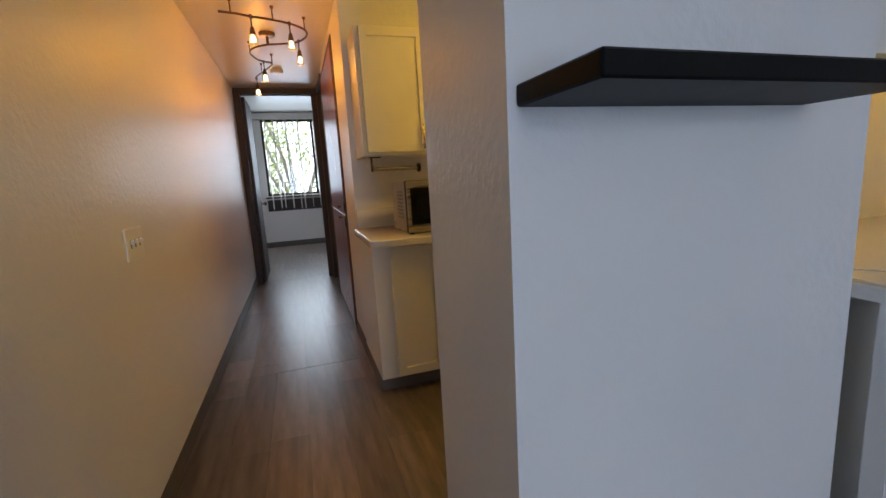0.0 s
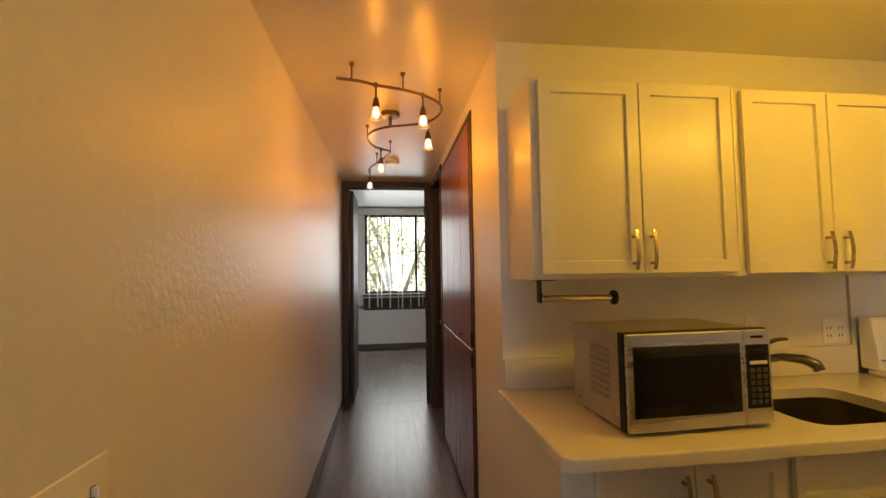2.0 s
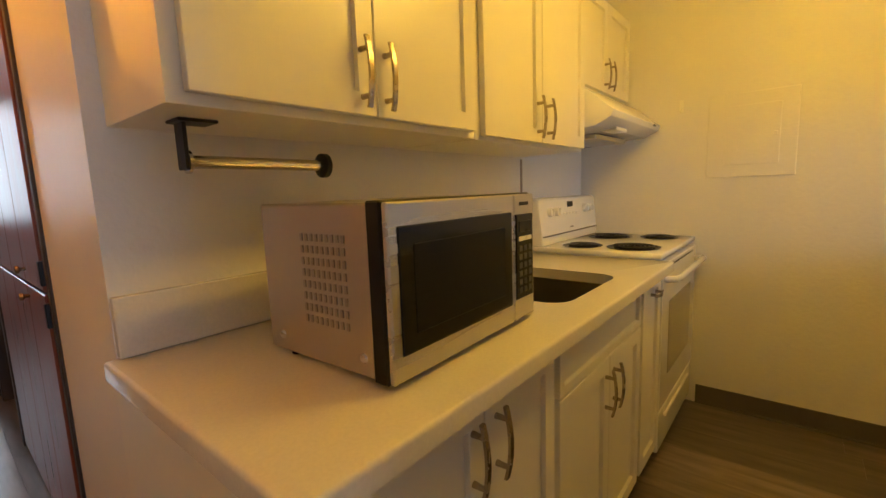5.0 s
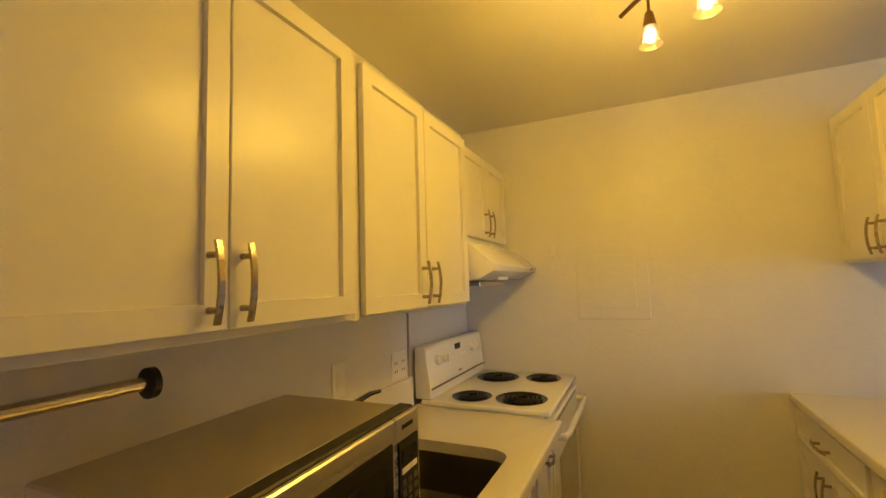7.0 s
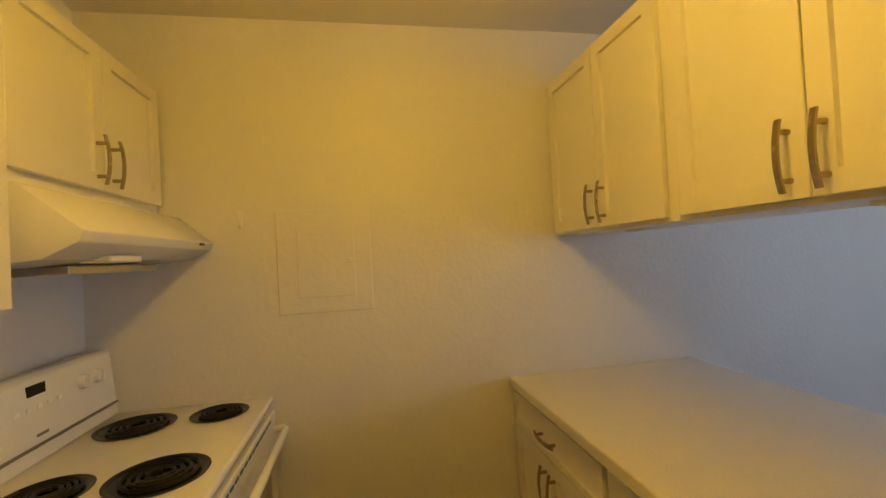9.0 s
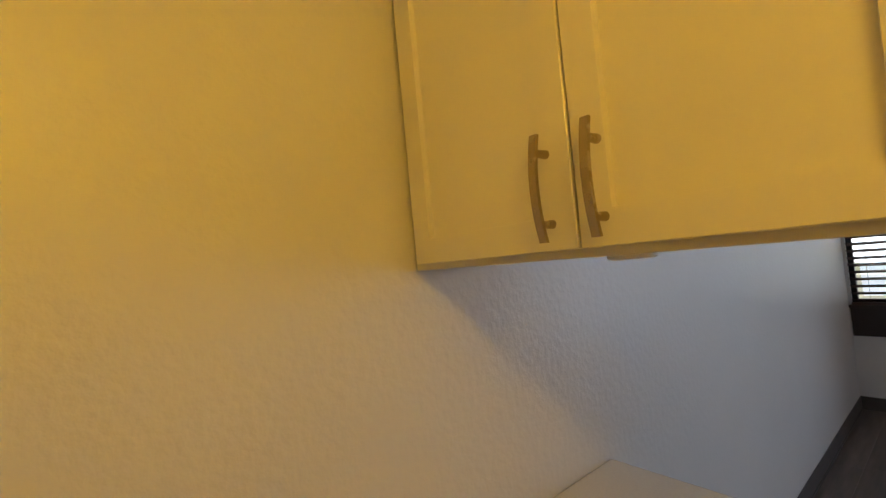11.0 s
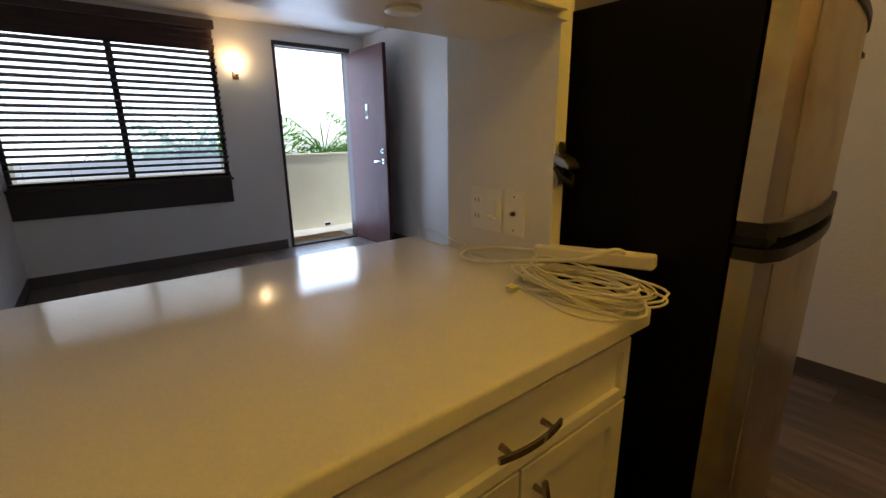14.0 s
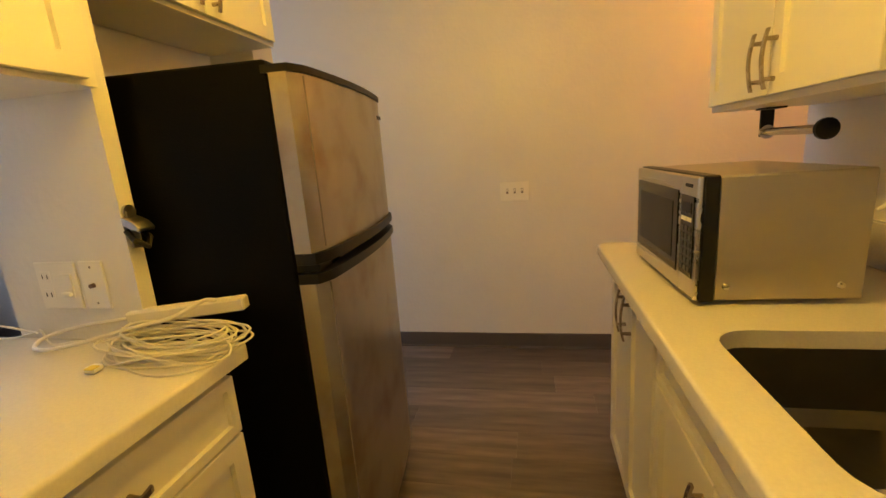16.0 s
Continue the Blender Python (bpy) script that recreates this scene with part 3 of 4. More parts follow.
# added glowing sheets south and north, in place of a blown-out sky
structure("backdrop", boxes((-90, 90, -75.2, -75, -3.3, 60), (-90, 90, 75, 75.2, -3.3, 60)), M_BACKDROP, "glowing white sheets standing in for the overexposed sky")

# ---- kitchen cabinets ----


def cabinet(name, x0, x1, y_back, y_front, z0, z1, face, doors, label, group, drawer=None, handle_low=True, kick=False, hollow=False, reveal=0.012):
    """A cabinet whose door faces lie at y_front. doors: list of (x0, x1, handle x). drawer: (z0, z1, with handle)."""
    t = thing(name, ((x0 + x1) / 2, y_back, z0), label, "cabinet", group)
    body = y_front - face * 0.021
    lo, hi = sorted((y_back, body))
    zb = z0 + (0.10 if kick else 0)
    if hollow:
        part("body", boxes((x0, x1, lo, lo + 0.02, zb, z1), (x0, x0 + 0.02, lo + 0.02, hi, zb, z1), (x1 - 0.02, x1, lo + 0.02, hi, zb, z1), (x0 + 0.02, x1 - 0.02, hi - 0.02, hi, zb, z1), (x0 + 0.02, x1 - 0.02, lo + 0.02, hi - 0.02, zb, zb + 0.02)), M_CAB, t)
    else:
        part("body", boxes((x0, x1, lo, hi, zb, z1), bev=0.001), M_CAB, t)
    if kick:
        k0, k1 = sorted((y_back, body - face * 0.07))
        part("toe_kick", boxes((x0 + 0.001, x1 - 0.001, k0, k1, z0, zb)), M_KICK, t, "grey-brown toe kick")
    dz1 = z1 - 0.012
    if drawer:
        dz1 = drawer[0] - 0.006
        d = part("drawer", shaker(doors[0][0], doors[-1][1], drawer[0], drawer[1], y_front, face, rail=0.034), M_CAB, t)
        if drawer[2]:
            part("handle", pull((doors[0][0] + doors[-1][1]) / 2, (drawer[0] + drawer[1]) / 2, y_front, face, 0.15, True), M_NICKEL, d, "brushed nickel pull", True)
    for a, b, h in doors:
        dz0 = zb + reveal
        d = part("door", shaker(a, b, dz0, dz1, y_front, face), M_CAB, t)
        if h is not None:
            z = dz0 + 0.083 if handle_low else dz1 - 0.10
            part("handle", pull(h, z, y_front, face), M_NICKEL, d, "brushed nickel pull", True)
    return t


UF = 3.27
UL = "white shaker wall cabinet with two doors"
cabinet("wall_cabinet", 0.636, 1.43, NY, UF, 1.360, 2.085, -1, [(0.662, 1.038, 1.0), (1.042, 1.407, 1.067)], UL + " above the microwave", "wall cabinets over the counter", reveal=0.018)
cabinet("wall_cabinet", 1.432, 2.222, NY, UF, 1.358, 2.075, -1, [(1.456, 1.817, 1.782), (1.821, 2.205, 1.858)], UL + " above the sink", "wall cabinets over the counter")
cabinet("wall_cabinet", 2.224, 2.996, NY, 3.325, 1.622, 2.10, -1, [(2.285, 2.636, 2.60), (2.640, 2.985, 2.675)], "short white shaker cabinet above the range hood", "wall cabinets over the counter", reveal=0.043)

PF = 1.798
cabinet("wall_cabinet", 2.25, 2.996, 1.50, PF, 1.485, 2.14, 1, [(2.283, 2.608, 2.572), (2.612, 2.965, 2.648)], UL + " over the peninsula", "wall cabinets over the peninsula")
cabinet("wall_cabinet", 1.515, 2.248, 1.50, PF, 1.485, 2.14, 1, [(1.548, 1.890, 1.860), (1.894, 2.225, 1.928)], UL + " over the peninsula", "wall cabinets over the peninsula")
cabinet("wall_cabinet", 0.69, 1.47, 1.43, 1.74, 1.74, 2.14, 1, [(0.71, 1.076, 1.04), (1.08, 1.455, 1.115)], "short white cabinet above the refrigerator", "wall cabinets over the refrigerator")
structure("soffit_panel", boxes((0.685, 1.472, 1.412, 1.425, 1.5, 1.74)), M_CAB, "painted panel behind the refrigerator")

BF = 2.965
BL = "white shaker base cabinet with two doors"
cabinet("base_cabinet", 0.592, 1.272, NY, BF, 0, 0.868, -1, [(0.688, 0.971, 0.935), (0.975, 1.258, 1.010)], BL + " under the microwave", "base cabinets along the wall", handle_low=False, kick=True)
cabinet("base_cabinet", 1.274, 1.98, NY, BF, 0, 0.868, -1, [(1.288, 1.636, 1.603), (1.640, 1.962, 1.673)], "white shaker base cabinet and false drawer under the sink", "base cabinets along the wall", drawer=(0.716, 0.856, False), handle_low=False, kick=True, hollow=True)
nc = cabinet("base_cabinet", 1.982, 2.254, NY, BF, 0, 0.868, -1, [(1.995, 2.243, None)], "narrow white base cabinet beside the stove", "base cabinets along the wall", kick=True, handle_low=False)
part("handle", pull(2.125, 0.80, BF, -1, 0.10, True), M_NICKEL, nc, "brushed nickel pull", True)
PB = 2.016
cabinet("base_cabinet", 1.565, 2.235, 1.30, PB, 0, 0.868, 1, [(1.572, 1.896, 1.86), (1.90, 2.225, 1.936)], "white shaker cabinet with a drawer in the peninsula", "base cabinets of the peninsula", drawer=(0.712, 0.848, True), handle_low=False, kick=True)
cabinet("base_cabinet", 2.295, 2.996, 1.30, PB, 0, 0.868, 1, [(2.305, 2.643, 2.61), (2.647, 2.985, 2.68)], "white shaker cabinet with a drawer in the peninsula", "base cabinets of the peninsula", drawer=(0.712, 0.848, True), handle_low=False, kick=True)
structure("peninsula_back", boxes((1.516, 2.998, 1.25, 1.298, 0, 0.868), (2.237, 2.293, 1.30, 2.006, 0.0, 0.868)), M_WALL, "white panel closing the peninsula")

# counters: slab with a sink opening, rounded lip


def ring_pts(x0, x1, y0, y1, radii, n=6):
    """A rectangle with a radius for each corner, from the high corner counter-clockwise."""
    out = []
    for (cx, cy, sx, sy), a0, r in zip(((x1, y1, -1, -1), (x0, y1, 1, -1), (x0, y0, 1, 1), (x1, y0, -1, 1)), (0, 90, 180, 270), radii):
        r = max(r, 0.0005)
        for k in range(n):
            a = radians(a0 + 90 * k / (n - 1))
            out.append((cx + sx * r + r * math.cos(a), cy + sy * r + r * math.sin(a)))
    return out


def slab(name, x0, x1, y0, y1, hole, radii, label, lip=0.008):
    bm = bmesh.new()
    z0, z1 = 0.868, 0.905
    levels = [(z0, 0.0), (z1 - lip, 0.0)] + [(z1 - lip + lip * math.sin(radians(a)), lip * (1 - math.cos(radians(a)))) for a in (22, 45, 68, 90)]
    rings = []
    for z, d in levels:
        rings.append([bm.verts.new((x, y, z)) for x, y in ring_pts(x0 + d, x1 - d, y0 + d, y1 - d, [max(r - d, 0.001) for r in radii])])
    for a, c in zip(rings, rings[1:]):
        for k in range(len(a)):
            bm.faces.new((a[k], a[(k + 1) % len(a)], c[(k + 1) % len(a)], c[k]))
    inner = []
    if hole:
        for z in (z0, z1):
            inner.append([bm.verts.new((x, y, z)) for x, y in ring_pts(*hole[:4], [hole[4]] * 4)])
        for k in range(len(inner[0])):
            bm.faces.new((inner[0][k], inner[0][(k + 1) % len(inner[0])], inner[1][(k + 1) % len(inner[0])], inner[1][k]))
    for idx, ring in ((0, rings[0]), (1, rings[-1])):
        loops = [ring] + ([inner[idx]] if hole else [])
        edges = [bm.edges.get((lo[k], lo[(k + 1) % len(lo)])) for lo in loops for k in range(len(lo))]
        bmesh.ops.triangle_fill(bm, use_beauty=True, edges=edges)
    return single(name, bm, M_QUARTZ, label, "countertop", smooth=True)


slab("countertop", 0.578, 2.258, 2.922, NY - 0.001, (1.43, 1.888, 3.02, 3.40, 0.07), (0.004, 0.004, 0.035, 0.004), "pale speckled quartz countertop with an undermount sink cut-out")
slab("countertop", 1.516, 2.998, 1.165, 2.03, None, (0.004, 0.02, 0.02, 0.004), "pale speckled quartz peninsula countertop")
structure("backsplash", boxes((0.602, 2.258, NY - 0.022, NY, 0.906, 1.03), bev=0.002), M_QUARTZ, "low pale quartz backsplash")
# the joint's thin shadow, drawn as a darker strip on the wall
structure("wall_seam_strip", boxes((2.246, 2.258, NY - 0.006, NY, 1.03, 1.35), bev=0.001), M_SEAM_SHADE, "thin panel joint on the kitchen wall, its shadow line coloured in")

# sink bowl
bm = bmesh.new()
rows = []
for z, g, r in ((0.867, 0.004, 0.074), (0.74, -0.006, 0.07), (0.715, -0.03, 0.06), (0.708, -0.10, 0.03)):
    ring = []
    x0, x1, y0, y1 = 1.43 - g, 1.888 + g, 3.02 - g, 3.40 + g
    for cx, cy, a0 in ((x1 - r, y1 - r, 0), (x0 + r, y1 - r, 90), (x0 + r, y0 + r, 180), (x1 - r, y0 + r, 270)):
        for k in range(6):
            a = radians(a0 + 18 * k)
            ring.append(bm.verts.new((cx + r * math.cos(a), cy + r * math.sin(a), z)))
    rows.append(ring)
for a, b in zip(rows, rows[1:]):
    for k in range(24):
        bm.faces.new((a[k], a[(k + 1) % 24], b[(k + 1) % 24], b[k]))
bm.faces.new(rows[-1])
sink = thing("kitchen_sink", (1.62, 3.2, 0.70), "undermount stainless steel sink", "sink")
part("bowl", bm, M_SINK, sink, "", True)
part("drain", lathe(bmesh.new(), [(0.001, 0.003), (0.02, 0.004), (0.04, 0.006), (0.044, 0.0)], (1.66, 3.22, 0.708), 20), M_CHROME, sink, "", True)

# faucet with a single lever
fx, fy = 1.665, 3.50
fc = thing("faucet", (fx, fy, 0.905), "chrome single-lever kitchen faucet", "faucet")
part("base", lathe(bmesh.new(), [(0.028, 0), (0.028, 0.008), (0.021, 0.016), (0.020, 0.10), (0.017, 0.125), (0.001, 0.13)], (fx, fy, 0.905), 18), M_FAUCET, fc, "", True)
part("spout", tube(bmesh.new(), [(fx, fy, 1.0), (fx + 0.01, fy - 0.03, 1.01), (fx + 0.04, fy - 0.09, 1.03), (fx + 0.075, fy - 0.15, 1.03), (fx + 0.095, fy - 0.18, 1.015), (fx + 0.10, fy - 0.187, 0.995)], [0.016, 0.016, 0.016, 0.019, 0.021, 0.02], 12), M_FAUCET, fc, "", True)
part("lever", tube(bmesh.new(), [(fx, fy, 1.03), (fx + 0.005, fy - 0.01, 1.06), (fx + 0.05, fy - 0.06, 1.095), (fx + 0.075, fy - 0.085, 1.10)], [0.012, 0.011, 0.008, 0.006], 10), M_FAUCET, fc, "", True)

# ---- microwave ----
mw = thing("microwave", (0.812, 3.020, 0.905), "stainless countertop microwave with a black glass door", "microwave", rz=1.8, local=True)
Wd, Dp, Ht = 0.485, 0.345, 0.298
part("case", boxes((0.004, Wd - 0.004, 0.044, Dp, 0.012, Ht - 0.001), bev=0.004), M_CASE, mw, "grey painted steel case")
part("front_rim", boxes((0, Wd, 0.013, 0.045, 0.010, Ht + 0.002), bev=0.003), M_BLACK, mw, "black front rim")
mwd = part("door", boxes((0.0018, 0.387, 0, 0.0125, 0.013, Ht - 0.001), bev=0.003), M_STEEL_H, mw)
part("door_glass", boxes((0.022, 0.374, -0.003, 0.002, 0.055, Ht - 0.038), bev=0.002), M_BGLASS, mwd, "black glass")
part("window_screen", boxes((0.055, 0.342, -0.0042, -0.0028, 0.085, Ht - 0.068), bev=0.001), M_DARK, mwd)
pan = part("control_panel", boxes((0.389, Wd - 0.0018, 0, 0.0125, 0.013, Ht - 0.001), bev=0.003), M_STEEL_H, mw)
part("keypad_plate", boxes((0.394, Wd - 0.012, -0.003, 0.002, 0.062, Ht - 0.045), bev=0.002), M_BGLASS, pan)
part("display", boxes((0.406, Wd - 0.024, -0.0045, -0.002, Ht - 0.085, Ht - 0.06), bev=0.001), M_DARK, pan)
part("label_bar", boxes((0.404, Wd - 0.022, -0.0048, -0.002, Ht - 0.104, Ht - 0.094)), M_PLASTIC, pan, "pale lettering bars")
part("badge", boxes((0.412, Wd - 0.03, -0.001, 0.001, Ht - 0.026, Ht - 0.018)), M_DARK, pan)
for r in range(6):
    for c in range(3):
        part("key", boxes((0.404 + c * 0.022, 0.420 + c * 0.022, -0.0046, -0.002, 0.075 + r * 0.019, 0.088 + r * 0.019), bev=0.001), M_KEY, pan)
for r in range(8):
    for s in (0,):
        bm = bmesh.new()
        for k in range(9):
            y = 0.10 + k * 0.014
            box(bm, 0.0015, 0.0045, y, y + 0.006, 0.085 + r * 0.021, 0.098 + r * 0.021)
        part("louvre", bm, M_VENT, mw)
for x in (0.03, Wd - 0.05):
    for y in (0.05, Dp - 0.05):
        part("foot", lathe(bmesh.new(), [(0.012, 0), (0.014, 0.012)], (x, y, 0), 10), M_BLACK, mw)
for y in (0.07, 0.30):
    part("rivet", lathe(bmesh.new(), [(0.009, 0), (0.007, 0.003), (0.001, 0.004)], (Wd - 0.004, y, 0.045), 10, "x"), M_CHROME, mw, "", True)
    part("rivet", lathe(bmesh.new(), [(0.009, 0), (0.007, -0.003), (0.001, -0.004)], (0.004, y, 0.045), 10, "x"), M_CHROME, mw, "", True)
part("power_cord", tube(bmesh.new(), smooth_path([(0.49, 0.342, 0.21), (0.52, 0.37, 0.235), (0.535, 0.39, 0.16), (0.535, 0.405, 0.08), (0.55, 0.415, 0.03), (0.60, 0.43, 0.009), (0.66, 0.46, 0.02), (0.69, 0.52, 0.09), (0.70, 0.575, 0.17)]), 0.0045, 8), M_CORD, mw, "white power cord", True)

# paper towel holder under the cabinet
tw = thing("paper_towel_holder", (0.69, 3.43, 1.36), "chrome paper towel holder under the wall cabinet", "towel holder")
part("mount", boxes((0.690, 0.76, 3.40, 3.46, 1.354, 1.360), (0.700, 0.707, 3.41, 3.45, 1.27, 1.355), bev=0.002), M_BLACK, tw)
part("bar", tube(bmesh.new(), [(0.703, 3.43, 1.285), (1.0, 3.43, 1.284)], 0.0125, 14), M_STEEL_H, tw, "", True)
part("end_disc", lathe(bmesh.new(), [(0.022, 0), (0.028, 0.004), (0.028, 0.016), (0.022, 0.02), (0.001, 0.02)], (0.995, 3.43, 1.284), 20, "x"), M_BLACK, tw, "black end knob", True)
part("pivot_disc", lathe(bmesh.new(), [(0.022, 0), (0.022, 0.006), (0.001, 0.008)], (0.707, 3.43, 1.285), 16, "x"), M_CHROME, tw, "", True)

# ---- range and hood ----
sx0, sx1, sf, sb = 2.264, 2.982, 2.968, 3.575
st = thing("range_stove", (2.63, 3.25, 0), "white electric coil range with oven", "stove")
part("body", boxes((sx0, sx1, sf + 0.03, sb, 0.05, 0.905), bev=0.004), M_WHITE, st)
part("feet_base", boxes((sx0 + 0.03, sx1 - 0.03, sf + 0.08, sb - 0.02, 0.0, 0.05)), M_BLACK, st)
ct = part("cooktop", boxes((sx0 - 0.003, sx1 + 0.003, sf, sb - 0.03, 0.905, 0.93), bev=0.009, seg=3), M_WHITE, st, "", True)
for bx_, by_, r in ((2.412, 3.122, 0.098), (2.385, 3.345, 0.076), (2.80, 3.352, 0.098), (2.845, 3.115, 0.076)):
    part("drip_pan", lathe(bmesh.new(), [(r + 0.014, 0.0), (r + 0.016, 0.003), (r + 0.006, 0.003), (r - 0.01, -0.006), (0.02, -0.010), (0.001, -0.010)], (bx_, by_, 0.931), 28), M_PAN, ct, "dark drip pan", True)
    pts = []
    for k in range(100):
        a = k / 99 * 4.2 * 2 * math.pi
        rr = 0.018 + (r - 0.022) * k / 99
        pts.append((bx_ + rr * math.cos(a), by_ + rr * math.sin(a), 0.9365))
    part("coil", tube(bmesh.new(), pts, 0.0042, 6), M_COIL, ct, "black heating coil", True)
bm = prism(bmesh.new(), [(sb, 0.93), (sb, 1.16), (sb - 0.045, 1.16), (sb - 0.062, 1.148), (sb - 0.078, 0.985), (sb - 0.085, 0.93)], sx0, sx1, "x")
bmesh.ops.bevel(bm, geom=list(bm.edges), offset=0.008, segments=2, profile=0.5, affect="EDGES")
bg = part("backguard", bm, M_WHITE, st, "", True)


def on_guard(z):
    return sb - 0.062 - (1.148 - z) / 0.163 * 0.016


for x in (sx0 + 0.10, sx0 + 0.175, sx1 - 0.175, sx1 - 0.10):
    part("knob", lathe(bmesh.new(), [(0.024, 0), (0.022, -0.012), (0.019, -0.022), (0.001, -0.023)], (x, on_guard(1.09) + 0.003, 1.09), 18, "y"), M_WHITE, bg, "", True)
    part("knob_grip", boxes((x - 0.004, x + 0.004, on_guard(1.09) - 0.030, on_guard(1.09) - 0.016, 1.072, 1.108), bev=0.002), M_WHITE, bg)
part("clock_display", boxes((2.585, 2.655, on_guard(1.12) - 0.002, on_guard(1.12) + 0.004, 1.105, 1.135), bev=0.001), M_DARK, bg, "dark clock display")
for k in range(5):
    part("button", boxes((2.535 + k * 0.04, 2.553 + k * 0.04, on_guard(1.078) - 0.003, on_guard(1.078) + 0.004, 1.068, 1.08), bev=0.001), M_PLASTIC, bg)
part("badge", boxes((2.60, 2.645, on_guard(1.005) - 0.0015, on_guard(1.005) + 0.004, 0.995, 1.003)), M_KICK, bg)
part("trim_line", boxes((sx0 + 0.01, sx1 - 0.01, sb - 0.088, sb - 0.07, 0.972, 0.978), bev=0.001), M_KICK, bg)
od = part("oven_door", boxes((sx0 + 0.006, sx1 - 0.006, sf - 0.004, sf + 0.032, 0.25, 0.885), bev=0.006, seg=2), M_WHITE, st)
part("oven_window", boxes((sx0 + 0.13, sx1 - 0.13, sf - 0.007, sf, 0.38, 0.71), bev=0.002), material("oven_glass", (0.30, 0.27, 0.22), 0.12, vary=0.04, coat=0.5), od, "tinted oven window")
part("vent_slots", boxes(*[(sx0 + 0.06 + k * 0.045, sx0 + 0.09 + k * 0.045, sf - 0.006, sf, 0.862, 0.870) for k in range(13)]), M_DARK, od)
bm = tube(bmesh.new(), [(sx0 + 0.04, sf - 0.004, 0.82), (sx0 + 0.045, sf - 0.045, 0.825), (sx0 + 0.08, sf - 0.052, 0.826), (sx1 - 0.08, sf - 0.052, 0.826), (sx1 - 0.045, sf - 0.045, 0.825), (sx1 - 0.04, sf - 0.004, 0.82)], 0.014, 12)
part("oven_handle", bm, M_WHITE, od, "", True)
dr = part("storage_drawer", boxes((sx0 + 0.006, sx1 - 0.006, sf - 0.002, sf + 0.03, 0.06, 0.24), bev=0.006, seg=2), M_WHITE, st)
part("drawer_lip", boxes((sx0 + 0.10, sx1 - 0.10, sf - 0.014, sf, 0.19, 0.21), bev=0.005), M_WHITE, dr)
hood = thing("range_hood", (2.63, 3.3, 1.5), "white under-cabinet range hood", "range hood")
bm = prism(bmesh.new(), [(NY, 1.62), (NY, 1.435), (3.235, 1.462), (3.168, 1.495), (3.158, 1.52), (3.275, 1.62)], 2.228, 2.995, "x")
bmesh.ops.bevel(bm, geom=[e for e in bm.edges], offset=0.004, segments=2, profile=0.5, affect="EDGES")
part("shell", bm, M_WHITE, hood, "", True)
part("lamp_lens", boxes((2.40, 2.55, 3.20, 3.27, 1.455, 1.472), bev=0.004), M_PLASTIC, hood)
part("filter", boxes((2.42, 2.86, 3.30, 3.56, 1.430, 1.452), bev=0.003), M_STEEL, hood)
part("switch", boxes((2.86, 2.90, 3.158, 3.165, 1.508, 1.518), bev=0.001), M_DARK, hood)

# ---- refrigerator ----
FW, FBK, FB = 0.718, -0.60, -0.066
fr = thing("refrigerator", (0.694, 2.124, 0), "black-sided refrigerator with stained stainless doors, freezer on top", "refrigerator", rz=4.2, local=True)
part("body", boxes((0, FW, FBK, FB, 0.03, 1.525), bev=0.006, seg=2), M_BLACK_TEX, fr, "black textured steel cabinet")
part("base_grille", boxes((0.02, FW - 0.02, FBK + 0.05, FB + 0.02, 0, 0.09)), M_BLACK, fr)


def bowed(z0, z1, back, edge, bow, over=0.0, rnd=0.018):
    """A door or band whose front bows out and whose side edges are rounded."""
    out = [(-over, back)]
    n = 16
    for k in range(n + 1):
        s = k / n
        x = -over + (FW + 2 * over) * s
        e = min(s, 1 - s) * FW
        out.append((x, edge + bow * math.sin(math.pi * s) - rnd * max(0.0, 1 - e / 0.06) ** 2))
    out.append((FW + over, back))
    return prism(bmesh.new(), out, z0, z1, "z")


top_d = part("freezer_door", bowed(1.083, 1.495, FB + 0.006, 0.0, 0.022), M_STEEL_WORN, fr, "brushed stainless door with brown stains", True)
low_d = part("fresh_food_door", bowed(0.10, 1.007, FB + 0.006, 0.0, 0.022), M_STEEL_WORN, fr, "brushed stainless door with brown stains", True)
part("handle_band", bowed(1.056, 1.083, FB + 0.008, 0.010, 0.026, 0.003), M_BLACK, top_d, "black moulded grip band", True)
part("handle_band", bowed(1.007, 1.032, FB + 0.008, 0.010, 0.026, 0.003), M_BLACK, low_d, "black moulded grip band", True)
for dz0, dz1, dd in ((1.092, 1.49, top_d), (0.105, 1.0, low_d)):
    part("edge_groove", boxes((FW - 0.045, FW - 0.041, -0.012, 0.0042, dz0, dz1), bev=0.001), M_KICK, dd, "dark vertical groove along the door edge")
part("gasket", boxes((0.012, FW - 0.012, FB - 0.001, -0.006, 1.034, 1.052)), M_DARK, fr)
part("top_cap", bowed(1.495, 1.512, FB - 0.01, 0.004, 0.024, 0.002), M_BLACK, fr, "", True)
part("hinge_cover", boxes((0.01, 0.09, FB - 0.04, FB + 0.04, 1.512, 1.540), bev=0.006), M_BLACK, fr)
part("badge", boxes((0.055, 0.10, 0.0, 0.012, 1.43, 1.442), bev=0.001), M_DARK, top_d)

